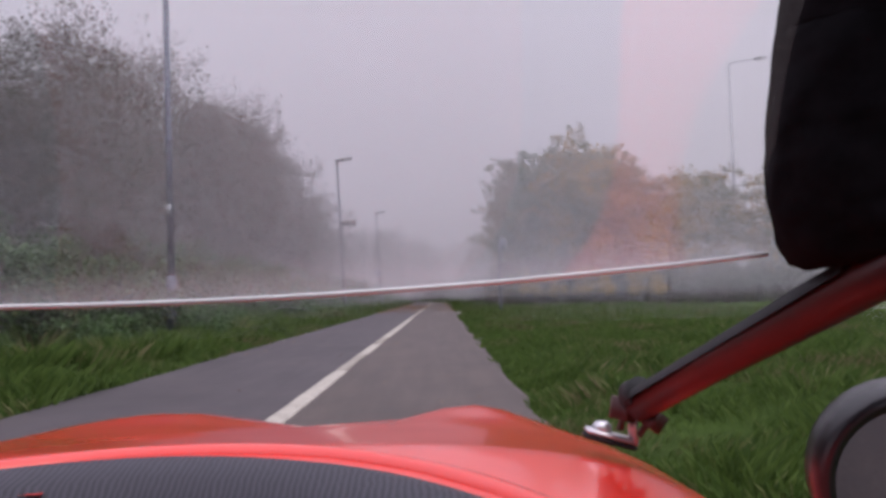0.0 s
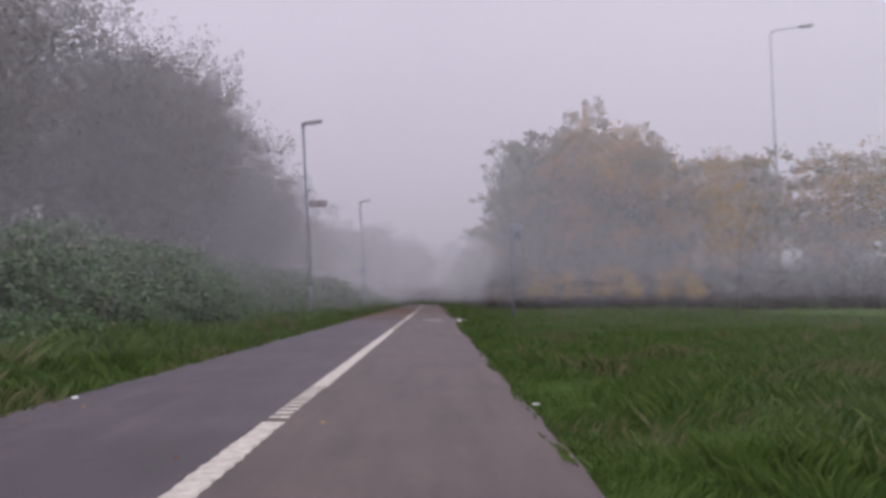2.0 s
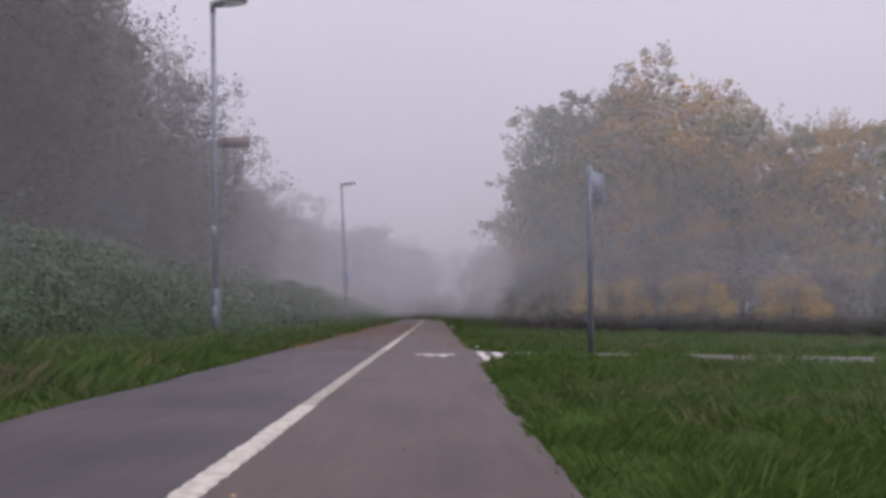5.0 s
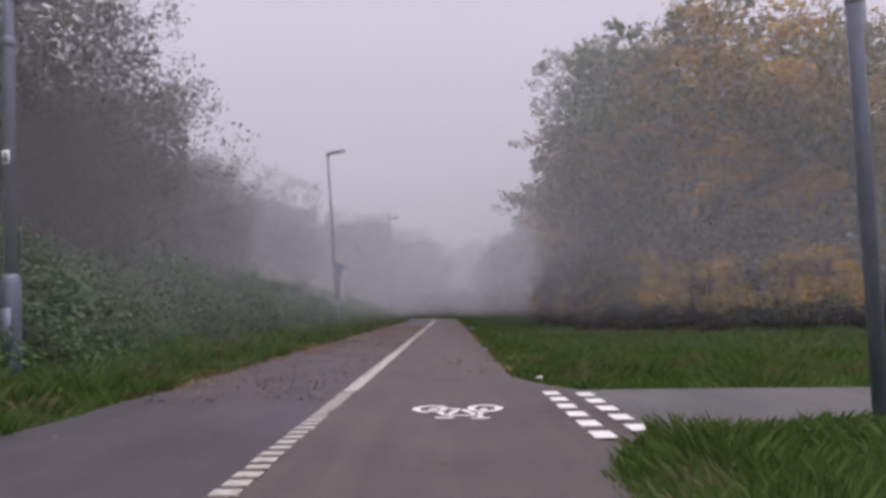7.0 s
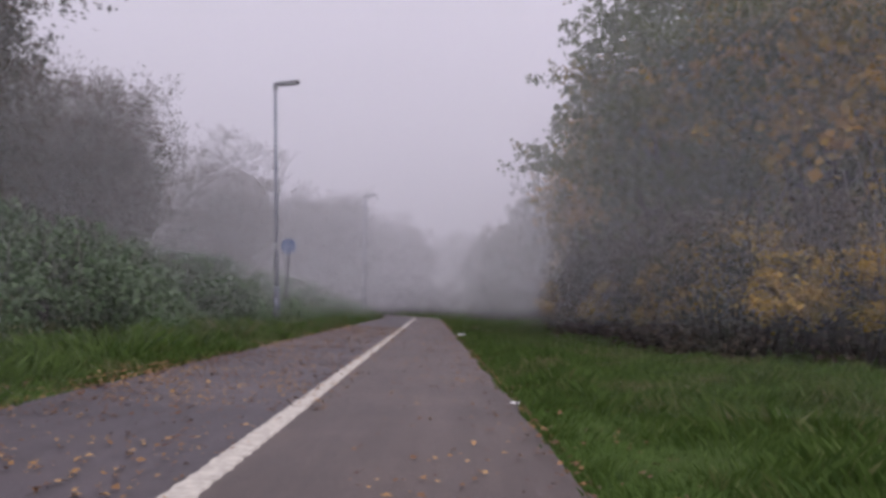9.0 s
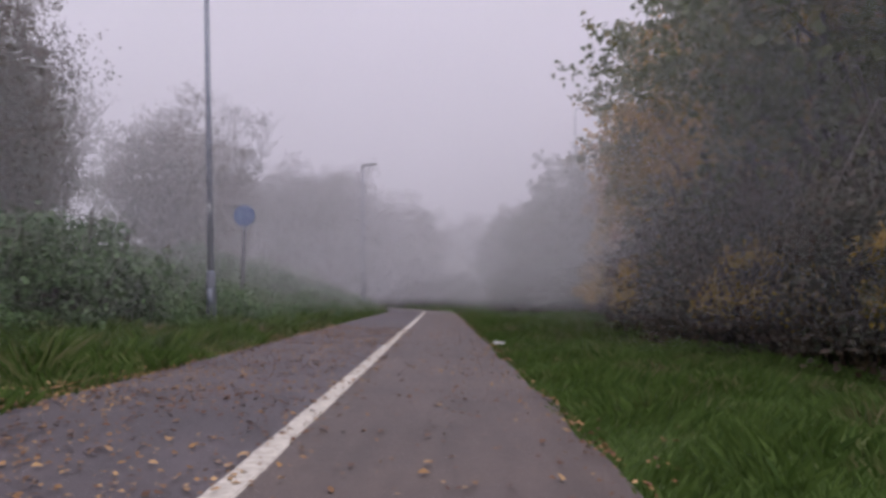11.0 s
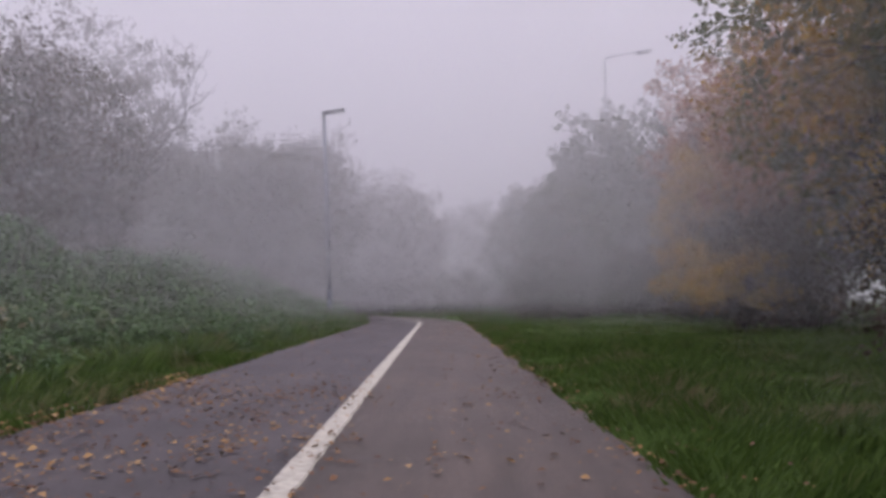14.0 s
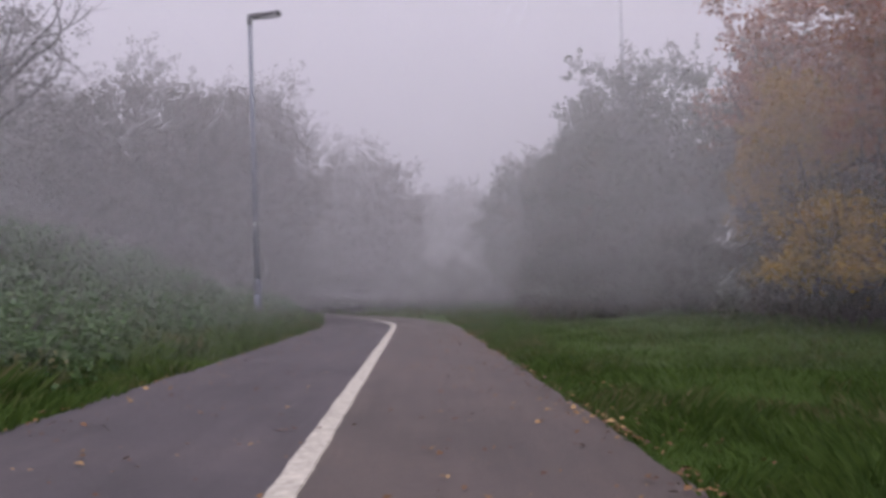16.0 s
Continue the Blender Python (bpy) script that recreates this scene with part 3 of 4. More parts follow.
def shrub_kind(name, label, height, spread, material, leaf, leaves, clumps, clump=0.32, stem=0.012, hollow=0.0, under=0.75):
    """A shrub of arching stems and leaf clumps; hollow keeps its foot bare, under fills it below the crown."""
    thing = tagged(new(name), label, "shrub")
    bm = bmesh.new()
    centres = []
    for k in range(clumps):
        a, r = RNG.uniform(0, 2 * math.pi), spread * RNG.uniform(0, 1) ** 0.55
        top = height * (1 - 0.55 * (r / spread) ** 2) * RNG.uniform(0.55, 1.0)
        x, y = r * math.cos(a), r * math.sin(a)
        centres.append((x, y, max(0.1, hollow * height, top)))
        if k % 3 == 0:
            tube(bm, [(x * 0.3, y * 0.3, -0.1), (x * 0.7, y * 0.7, top * 0.7), (x, y, top)], [stem, stem * 0.8, stem * 0.4], 5, cap=False)
        if RNG.uniform() < under:
            centres.append((x * 1.05, y * 1.05, max(hollow * height, top * RNG.uniform(0.1, 0.6))))
    for k in range(10):
        a = RNG.uniform(0, 2 * math.pi)
        tip = Vector((spread * 1.15 * math.cos(a), spread * 1.15 * math.sin(a), height * RNG.uniform(0.3, 0.9)))
        tube(bm, [(0, 0, 0), tip * 0.6 + Vector((0, 0, height * 0.6)), tip], [stem, stem * 0.7, stem * 0.3], 5, cap=False)
    tagged(part("woody_base", bm, M_BARK, thing), kind="stuff")
    data = leaf_mesh("foliage", clumped(centres, clump, leaves / len(centres)), leaf[0], leaf[1], material)
    ob = new("foliage", data)
    ob.parent = thing
    return thing


def plant(kind, places, group):
    """Stand copies of a built plant at (x, y, size); the first place takes the original."""
    for i, (x, y, size) in enumerate(places):
        turn = RNG.uniform(0, 360)
        m = Matrix.Translation((x, y, ground_height(x, y) - 0.03)) @ pose(0, 0, 0, 0, 0, turn)
        ob = kind
        if i:
            ob = copy_thing(kind, m)
        else:
            kind.matrix_basis = m
        ob.scale = (size, size, size)
        ob["group"] = group


sallow_a = tree_kind("bushy grey-green sallow, leaves thinning in autumn", "tree", 9.0, 3.1, 0.5, M_WILLOW, (0.095, 0.05), 30000, 120, 2, 0.13, 0.72, core=7000, twigs=14, rise=0.9)
sallow_b = tree_kind("broad grey-green sallow with brownish leaves", "tree", 8.0, 3.4, 0.2, M_WILLOW, (0.095, 0.05), 30000, 120, 3, 0.11, 0.76, core=7000, twigs=14, rise=0.9)
willow = tree_kind("tall thin-leaved willow with forking bare stems", "tree", 10.5, 3.4, 2.2, M_WILLOW, (0.11, 0.038), 17000, 90, 3, 0.14, 0.66, 2.0, 0.2, 500, rise=0.8)
maple_a = tree_kind("large field maple, green turning yellow-brown", "tree", 10.0, 3.3, 0.8, M_OAK, (0.098, 0.086), 31000, 54, 1, 0.2, 0.98, core=4200, twigs=20, rise=0.05, loose=0.66)
maple_b = tree_kind("rounded field maple, dull green with golden patches", "tree", 9.0, 3.5, 0.5, M_OAKGOLD, (0.098, 0.086), 31000, 54, 1, 0.18, 1.0, core=4200, twigs=20, rise=0.05, loose=0.66)
thorn = tree_kind("dense dark green thorn tree by the path", "tree", 7.5, 2.8, 0.2, M_DARKLEAF, (0.10, 0.072), 18000, 76, 2, 0.12, 0.7, core=4500, twigs=13, rise=0.5, loose=0.75)
rust = tree_kind("orange-leaved autumn cherry among the trees, reddened for the visor's reflection", "tree", 9.5, 2.8, 1.0, M_RUST, (0.105, 0.072), 18000, 66, 2, 0.13, 0.74, 0.0, 0.1, 2200, twigs=12, rise=0.6)
gold = tree_kind("slim yellow-leaved young maple tree", "tree", 8.0, 2.2, 0.6, M_GOLD, (0.105, 0.085), 13000, 50, 1, 0.11, 0.62, 0.0, 0.0, 1500, twigs=12)

plant(sallow_a, [(-8.6, 13.9, 0.66), (-11.3, 22.1, 1.12), (-12.0, 28.8, 1.28), (-10.0, 34.4, 1.2), (-15, 17.5, 0.95),
                 (-8.2, 47.8, 0.76), (-14.5, 58.5, 0.9), (-9.4, 82.2, 0.95), (-8.8, 30.3, 1.08), (-5.2, 76.0, 0.95), (-7.4, 37.0, 0.6)], "trees left of the path")
plant(sallow_b, [(-12.5, 9.2, 0.9), (-9.2, 39.3, 1.2), (-10.0, 43.1, 1.0), (-11, 52.4, 0.9), (-9.2, 61.6, 0.92), (-7.2, 72.4, 0.95), (-6.0, 78.6, 0.95),
                 (-12.5, 76.0, 1.05), (-13, 47.2, 1.05), (-13, 90.4, 1.1), (-1.9, 83.3, 0.98), (-7.5, 88.3, 1.0)], "trees left of the path")
plant(willow, [(-10.7, 68.3, 1.0), (-17, 63.7, 1.0)], "trees left of the path")
plant(maple_a, [(6.7, 45.7, 1.06), (17.0, 41.6, 0.86), (11.5, 48.8, 1.12), (26, 40.1, 0.9)], "trees right of the path")
plant(maple_b, [(9.6, 43.9, 1.26), (7.7, 51.3, 1.06), (12.0, 42.1, 1.0), (21.5, 41.1, 0.95), (8.4, 56.0, 0.98), (13, 55.5, 1.15), (31, 41.1, 0.9)], "trees right of the path")
plant(thorn, [(5.8, 73.4, 0.8), (7.4, 76.5, 1.02), (9.2, 78.1, 1.36), (4.9, 79.6, 0.82), (6.4, 84.7, 1.0), (3.2, 94.5, 1.05), (8.5, 91.4, 1.2), (12.5, 72.9, 1.2),
              (-0.5, 99.6, 1.05), (15.5, 67.8, 1.2), (13, 86.3, 1.25)], "thorn trees by the bend")
plant(rust, [(10.8, 68.3, 1.0), (9.6, 62.6, 0.86), (13.4, 63.7, 1.05)], "orange trees right of the path")
plant(gold, [(14.4, 40.9, 1.02), (8.5, 65.9, 0.68)], "yellow trees right of the path")

sapling = tree_kind("slender young maple with a few yellow leaves", "tree", 3.9, 0.8, 1.5, M_GOLD, (0.09, 0.075), 900, 14, 1, 0.035, 0.34, 0.0, 0.0, 0, twigs=8)
plant(sapling, [(9.0, 24.8, 1.0)], "young trees in the grass")

bramble_a = shrub_kind("bramble_bush", "tangled dark green bramble bush in the hedge", 1.45, 1.15, M_BRAMBLE, (0.095, 0.072), 4200, 50, 0.27, under=0.28)
bramble_b = shrub_kind("bramble_bush", "ivy-grown bramble bush with glossy leaves", 1.7, 1.1, M_BRAMBLE, (0.095, 0.074), 4200, 48, 0.27, under=0.25)
nettle = shrub_kind("nettle_patch", "soft green nettle patch at the hedge foot", 0.8, 0.9, M_NETTLE, (0.085, 0.046), 2800, 60, 0.2, 0.006)
yellow_bush = shrub_kind("yellow_bush", "yellow-leaved maple bush under the trees", 2.5, 1.2, M_GOLD, (0.078, 0.066), 6500, 34, 0.33, 0.02, 0.36, 0.3)
dark_bush = shrub_kind("thorn_bush", "dense brown-green thorn bush, leaves darkened for the shade under the trees", 2.7, 1.35, M_SHADETHORN, (0.08, 0.058), 7400, 90, 0.4, 0.02)

front, back, low = [], [], []
y = 2.0
while y < 76:
    off = -4.35 + 0.35 * math.sin(y * 0.7) + RNG.uniform(-0.2, 0.2)
    bx, by = along(off, y)
    if not 12.6 < y < 14.3:
        (front if RNG.uniform() < 0.5 else back).append((bx, by, RNG.uniform(0.62, 0.92) if y < 46 else RNG.uniform(0.5, 0.75)))
    bx, by = along(off - 1.3, y + 0.5)
    (back if RNG.uniform() < 0.6 else front).append((bx, by, RNG.uniform(0.75, 1.05) if y < 46 else RNG.uniform(0.7, 0.95)))
    if RNG.uniform() < 0.5:
        bx, by = along(off - 2.9, y + 0.2)
        back.append((bx, by, RNG.uniform(0.95, 1.3)))
    bx, by = along(off + 0.75 + RNG.uniform(-0.15, 0.15), y + 0.3)
    if RNG.uniform() < (0.5 if y < 46 else 1.0):
        low.append((bx, by, RNG.uniform(0.45, 0.8) if y < 46 else RNG.uniform(0.7, 1.1)))
    if y > 47:
        bx, by = along(off + 1.45 + RNG.uniform(-0.2, 0.15), y + 0.7)
        low.append((bx, by, RNG.uniform(0.42, 0.75)))
    y += RNG.uniform(0.95, 1.3)
plant(bramble_a, front, "hedge left of the path")
plant(bramble_b, back, "hedge left of the path")
plant(nettle, low, "nettles at the hedge foot")

plant(yellow_bush, [(5.3, 41.6, 0.75), (6.0, 40.3, 0.95), (7.2, 39.4, 0.85), (5.3, 45.0, 0.75), (9.4, 39.2, 0.95), (5.0, 48.9, 0.8), (12.3, 38.6, 0.9),
                    (7.0, 62.1, 0.9), (8.2, 65.7, 0.85), (6.2, 58.0, 0.7)], "yellow bushes right of the path")
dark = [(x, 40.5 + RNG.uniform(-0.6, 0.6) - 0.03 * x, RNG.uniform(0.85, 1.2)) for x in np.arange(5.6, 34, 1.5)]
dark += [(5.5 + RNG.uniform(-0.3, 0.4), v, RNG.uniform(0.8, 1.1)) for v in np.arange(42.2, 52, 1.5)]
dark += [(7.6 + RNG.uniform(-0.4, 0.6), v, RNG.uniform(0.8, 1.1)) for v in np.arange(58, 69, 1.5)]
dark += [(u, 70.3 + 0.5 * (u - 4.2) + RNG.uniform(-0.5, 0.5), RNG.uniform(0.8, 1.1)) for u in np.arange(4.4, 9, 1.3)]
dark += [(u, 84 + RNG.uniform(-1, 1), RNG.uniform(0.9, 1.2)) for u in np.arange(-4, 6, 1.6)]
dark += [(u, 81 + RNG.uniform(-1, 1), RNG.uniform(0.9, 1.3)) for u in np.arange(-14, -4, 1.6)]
# these two fill the gap in the hedge with shade-dark leaves
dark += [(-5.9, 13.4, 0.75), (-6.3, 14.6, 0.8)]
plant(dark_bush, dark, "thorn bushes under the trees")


# ---- grass, fallen leaves ----
def grass():
    xs, ys, hs = [], [], []

    def sow(x0, x1, y0, y1, per_square, low_h, high_h):
        n = int((x1 - x0) * (y1 - y0) * per_square)
        xs.append(RNG.uniform(x0, x1, n))
        ys.append(RNG.uniform(y0, y1, n))
        hs.append(RNG.uniform(low_h, high_h, n))

    sow(-2.3, -1.7, 1, 74, 1300, 0.05, 0.13)
    sow(-4.0, -2.2, 1, 74, 850, 0.07, 0.24)
    sow(1.45, 2.1, 1, 74, 1500, 0.03, 0.08)
    sow(2.0, 5.0, 1, 56, 1050, 0.04, 0.12)
    sow(2.0, 5.0, 56, 74, 400, 0.03, 0.09)
    sow(5.0, 12.0, 4, 40, 260, 0.05, 0.15)
    sow(5.0, 9.0, 52, 68, 220, 0.04, 0.1)
    sow(-6, 5, 74, 84, 60, 0.08, 0.2)
    x, y, h = np.concatenate(xs), np.concatenate(ys), np.concatenate(hs)
    keep = np.array([not is_paved(a - (0.04 if a < 0 else -0.04), b) or RNG.uniform() < 0.0 for a, b in zip(x, y)])
    tuft = np.array([noise.noise(Vector((a * 1.3, b * 1.3, 9))) for a, b in zip(x, y)])
    keep &= tuft > RNG.uniform(-1.3, -0.25, len(x))
    x, y, h, tuft = x[keep], y[keep], h[keep] * (1.15 + 1.2 * tuft[keep]), tuft[keep]
    z = np.array([ground_height(a, b) for a, b in zip(x, y)]) - 0.01
    n = len(x)
    a = RNG.uniform(0, 2 * math.pi, n)
    w = RNG.uniform(0.0016, 0.0034, n) * (1 + h * 2)
    lean = RNG.uniform(0.25, 1.0, n) * h
    b = np.array([9.0 * noise.noise(Vector((p * 0.9, q * 0.9, 20))) for p, q in zip(x, y)]) + RNG.normal(size=n) * 0.8
    root = np.stack([x, y, z], 1)
    side = np.stack([np.cos(a) * w, np.sin(a) * w, np.zeros(n)], 1)
    bow = np.stack([np.cos(b) * lean, np.sin(b) * lean, np.zeros(n)], 1)
    tall = np.stack([np.zeros(n), np.zeros(n), h], 1)
    verts = np.stack([root - side, root + side, root + side * 0.7 + bow * 0.35 + tall * 0.6, root + bow + tall], 1).reshape(-1, 3)
    data = fast_mesh("grass", verts, np.arange(4 * n, dtype=np.int32).reshape(-1, 4), M_GRASS)
    return tagged(new("grass", data), "wet green grass of verges and field", "grass", kind="stuff")


grass()


def fallen_leaves():
    pts = []

    def drop(n, x0, x1, y0, y1, edge=None):
        u = RNG.uniform(0, 1, n)
        if edge == "left":
            u = u ** 2.2
        if edge == "right":
            u = 1 - u ** 2.5
        for f, v in zip(u, RNG.uniform(y0, y1, n)):
            px, py = along(x0 + (x1 - x0) * f, v)
            if noise.noise(Vector((px * 1.5, py * 1.1, 3))) > RNG.uniform(-0.8, 0.35):
                pts.append((px, py, 0.028))

    drop(90, LEFT, RIGHT, 2, 27)
    drop(120, LEFT - 0.04, -0.2, 4, 30, "left")
    drop(12000, LEFT - 0.06, 0.0, 28, 52, "left")
    drop(1500, LEFT - 0.5, LEFT, 28, 52)
    drop(5600, LEFT, 0.2, 34, 51)
    drop(600, 0.0, RIGHT, 36, 50)
    drop(420, LEFT, RIGHT, 36, 53)
    drop(4200, 0.5, RIGHT + 0.03, 30, 66, "right")
    drop(700, RIGHT, RIGHT + 0.5, 30, 66)
    drop(1500, LEFT - 0.05, 0.0, 47, 68, "left")
    drop(160, LEFT, RIGHT, 48, 68)
    drop(260, RIGHT, RIGHT + 3.5, 36, 54)
    drop(900, 5.0, 14.0, 38.2, 39.6)
    drop(500, 4.2, 5.4, 39, 53)
    c = np.array(pts)
    c[:, 2] += RNG.uniform(0, 0.012, len(c)) + np.where((c[:, 0] > RIGHT + 0.05) | (c[:, 0] < LEFT - 0.05), 0.03, 0)
    n = len(c)
    a = RNG.uniform(0, 2 * math.pi, n)
    size = RNG.uniform(0.008, 0.021, n) * RNG.uniform(0.7, 1.3, n)
    d = np.stack([np.cos(a), np.sin(a), RNG.normal(size=n) * 0.15], 1) * size[:, None]
    s = np.stack([-np.sin(a), np.cos(a), RNG.normal(size=n) * 0.2], 1) * size[:, None] * 0.7
    curl = np.stack([np.zeros(n), np.zeros(n), size * RNG.uniform(0.1, 0.45, n)], 1)
    verts = np.stack([c - d, c + s + curl, c + d * 1.1, c - s + curl * 0.6], 1).reshape(-1, 3)
    data = fast_mesh("fallen_leaves", verts, np.arange(4 * n, dtype=np.int32).reshape(-1, 4), M_FALLEN)
    return tagged(new("fallen_leaves", data), "brown and yellow fallen leaves along the path edges", "leaves", kind="stuff")


fallen_leaves()


def wrapper(x, y, size, label):
    bm = bmesh.new()
    bmesh.ops.create_grid(bm, x_segments=6, y_segments=6, size=size)
    for v in bm.verts:
        v.co.z = 0.25 * size + 0.5 * size * noise.noise(v.co * (2.2 / size) + Vector((x, y, 0)))
        v.co.x *= 0.7
    ob = part("litter", bm, M_LITTER, None)
    ob.location = (x, y, 0.035 if x < 1.6 else 0.07)
    ob.rotation_euler = (0, 0, x * 7)
    return tagged(ob, label, "litter")


wrapper(1.6, 45.75, 0.08, "crumpled white wrapper at the path's grassy edge")
wrapper(1.70, 29.1, 0.035, "small white scrap of litter on the path edge")
wrapper(1.5, 34.5, 0.035, "small pale scrap of paper at the grass edge")
wrapper(1.56, 10.8, 0.022, "small pale scrap of paper at the grass edge")
wrapper(-1.6, 11.3, 0.026, "small pale scrap of paper at the path edge")
for x, y, z in ((-3.9, 52.5, 0.62), (-3.75, 53.1, 0.5)):
    scrap = wrapper(x, y, 0.035, "white plastic scrap caught in the bramble hedge")
    scrap.location.z = z
    scrap.rotation_euler.x = 1.0


def marker_post(x, y):
    post = tagged(new("marker_post"), "short dark marker post with a white reflective top by the bend", "marker post", "marker posts at the bend")
    post.location = (x, y, ground_height(x, y))
    bm = bmesh.new()
    block(bm, (0, 0, 0.06), (0.09, 0.06, 0.42), 0.012)
    part("stake", bm, M_DARKSTEEL, post)
    bm = bmesh.new()
    block(bm, (0, 0, 0.36), (0.096, 0.066, 0.17), 0.014)
    part("reflector", bm, M_LABEL, post, "white reflective top")
    return post


marker_post(-2.15, 81.4)
marker_post(-3.0, 81.9)


# ---- mist ----
def mist(rows, per_metre, spacing, finest, closed=False):
    """Morning mist as a haze of level strands finer than a hair, in rows across the path, thinner towards the ground.
    Strand spacing follows the camera's view. A small way stays open along the camera's path; closed rows lie right
    across."""

    def smooth(f):
        f = np.clip(f, 0, 1)
        return f * f * (3 - 2 * f)

    pieces = []
    for y in rows:
        wide, top = 0.75 * y + 12, 0.47 * y + 6
        levels, z = [], 0.1
        while z < top:
            levels.append(z)
            z += max(finest, 0.0011 * (z - 0.72))
        z = np.array(levels)
        period = np.maximum(finest, 0.0011 * (z - 0.72))
        z = z + period * RNG.uniform(-0.2, 0.2, len(z))
        slope = RNG.uniform(0.008, 0.035) * (1 if RNG.uniform() < 0.5 else -1)
        mid = 0.9 - 0.006 * y
        ground = 0.5 + 0.35 * float(smooth((y - 40) / 45))
        if closed:
            sets = (((z > 0), (-wide, 0.0, wide)),)
        else:
            sets = (((z < 0.48) & (np.arange(len(z)) % 2 == 0), (-wide, -7.0, -4.2, -3.0, 3.0, 4.2, 7.0, wide)),
                    ((z >= 0.48) & (z < 2.1), (-wide, -2.2, -1.2, -0.75, -0.45, 0.45, 0.75, 1.2, 2.2, wide)), ((z >= 2.1), (-wide, 1.0, 7.0, wide)))
        for pick, nodes in sets:
            x = np.array(nodes) + mid
            zz = np.repeat(z[pick][:, None], len(x), 1)
            # added haze low down and farther along stands in for the visor's veil
            amount = (per_metre + 0.006 * float(smooth((y - 36) / 20))) * spacing * (ground + (1 - ground) * smooth((zz - 0.4) / 1.6)) * (1.0 + 0.35 * smooth((5.0 - zz) / 4.0)) * smooth((zz - 0.08) / 0.75)
            half = 0.5 * amount * period[pick][:, None] * (1 + 0.18 * np.sin(x * 0.23 + y * 1.7)[None, :] * np.cos(zz * 0.4 + y))
            if not closed and zz[0, 0] > 2.0:
                # thinned on the right so the trees there look darker from the camera
                half = half * (1 - 0.34 * smooth((x[None, :] - mid - 1.0) / 6.0))
            elif not closed and zz[0, 0] < 0.48:
                half = 2 * half * smooth((np.abs(x[None, :] - mid) - 3.0) / 3.5)
            elif not closed:
                half = half * smooth((np.hypot(x[None, :] - mid, (zz - 0.72) * 1.3) - 0.38) / 0.6)
            xx = np.broadcast_to(x[None, :], zz.shape)
            yy = np.full(zz.shape, y)
            zz = zz + slope * (x[None, :] - mid)
            low = np.stack([xx, yy, zz - half], -1)
            high = np.stack([xx, yy, zz + half], -1)
            quads = np.stack([low[:, :-1], low[:, 1:], high[:, 1:], high[:, :-1]], 2)
            keep = (half[:, :-1] > 1e-7) | (half[:, 1:] > 1e-7)
            pieces.append(quads[keep].reshape(-1, 3))
    every = np.concatenate(pieces)
    data = fast_mesh("mist", every, np.arange(len(every), dtype=np.int32).reshape(-1, 4), M_MIST)
    return tagged(new("mist", data), "pale grey morning mist over the path, thickened for the visor's veil", "mist", kind="stuff")


mist(np.arange(5.0, 56, 2.6), 0.0138, 2.6, 0.0012)
mist(np.arange(57.0, 85, 3.0), 0.0185, 3.0, 0.002, True)
mist(np.arange(88.0, 136, 4.0), 0.05, 4.0, 0.012, True)


# ---- the velomobile, standing at the start of the path ----
def red_paint():
    mat = Mat("glossy_red_gelcoat", 0.3)
    mat.p.inputs["Specular IOR Level"].default_value = 0.35
    mat.colour(mat.ramp(mat.noise(3.0, 4), (0.3, (0.72, 0.022, 0.012)), (0.7, (0.80, 0.032, 0.018))))
    mat.p.inputs["Coat Weight"].default_value = 0.8
    mat.p.inputs["Coat Roughness"].default_value = 0.06
    return mat.bump(mat.noise(60, 3), 0.03, 0.002).m


def ribbed_foam():
    mat = Mat("ribbed_black_foam", 0.75)
    wave = mat.node("TexWave", Scale=75.0, Distortion=3.5, Detail=3.0)
    place = mat.node("TexCoord")
    mat.l.new(place.outputs["Object"], wave.inputs["Vector"])
    mat.colour(mat.ramp(wave.outputs["Fac"], (0.2, (0.034, 0.032, 0.043)), (0.8, (0.058, 0.054, 0.072))))
    return mat.bump(wave.outputs["Fac"], 0.25, 0.003).m


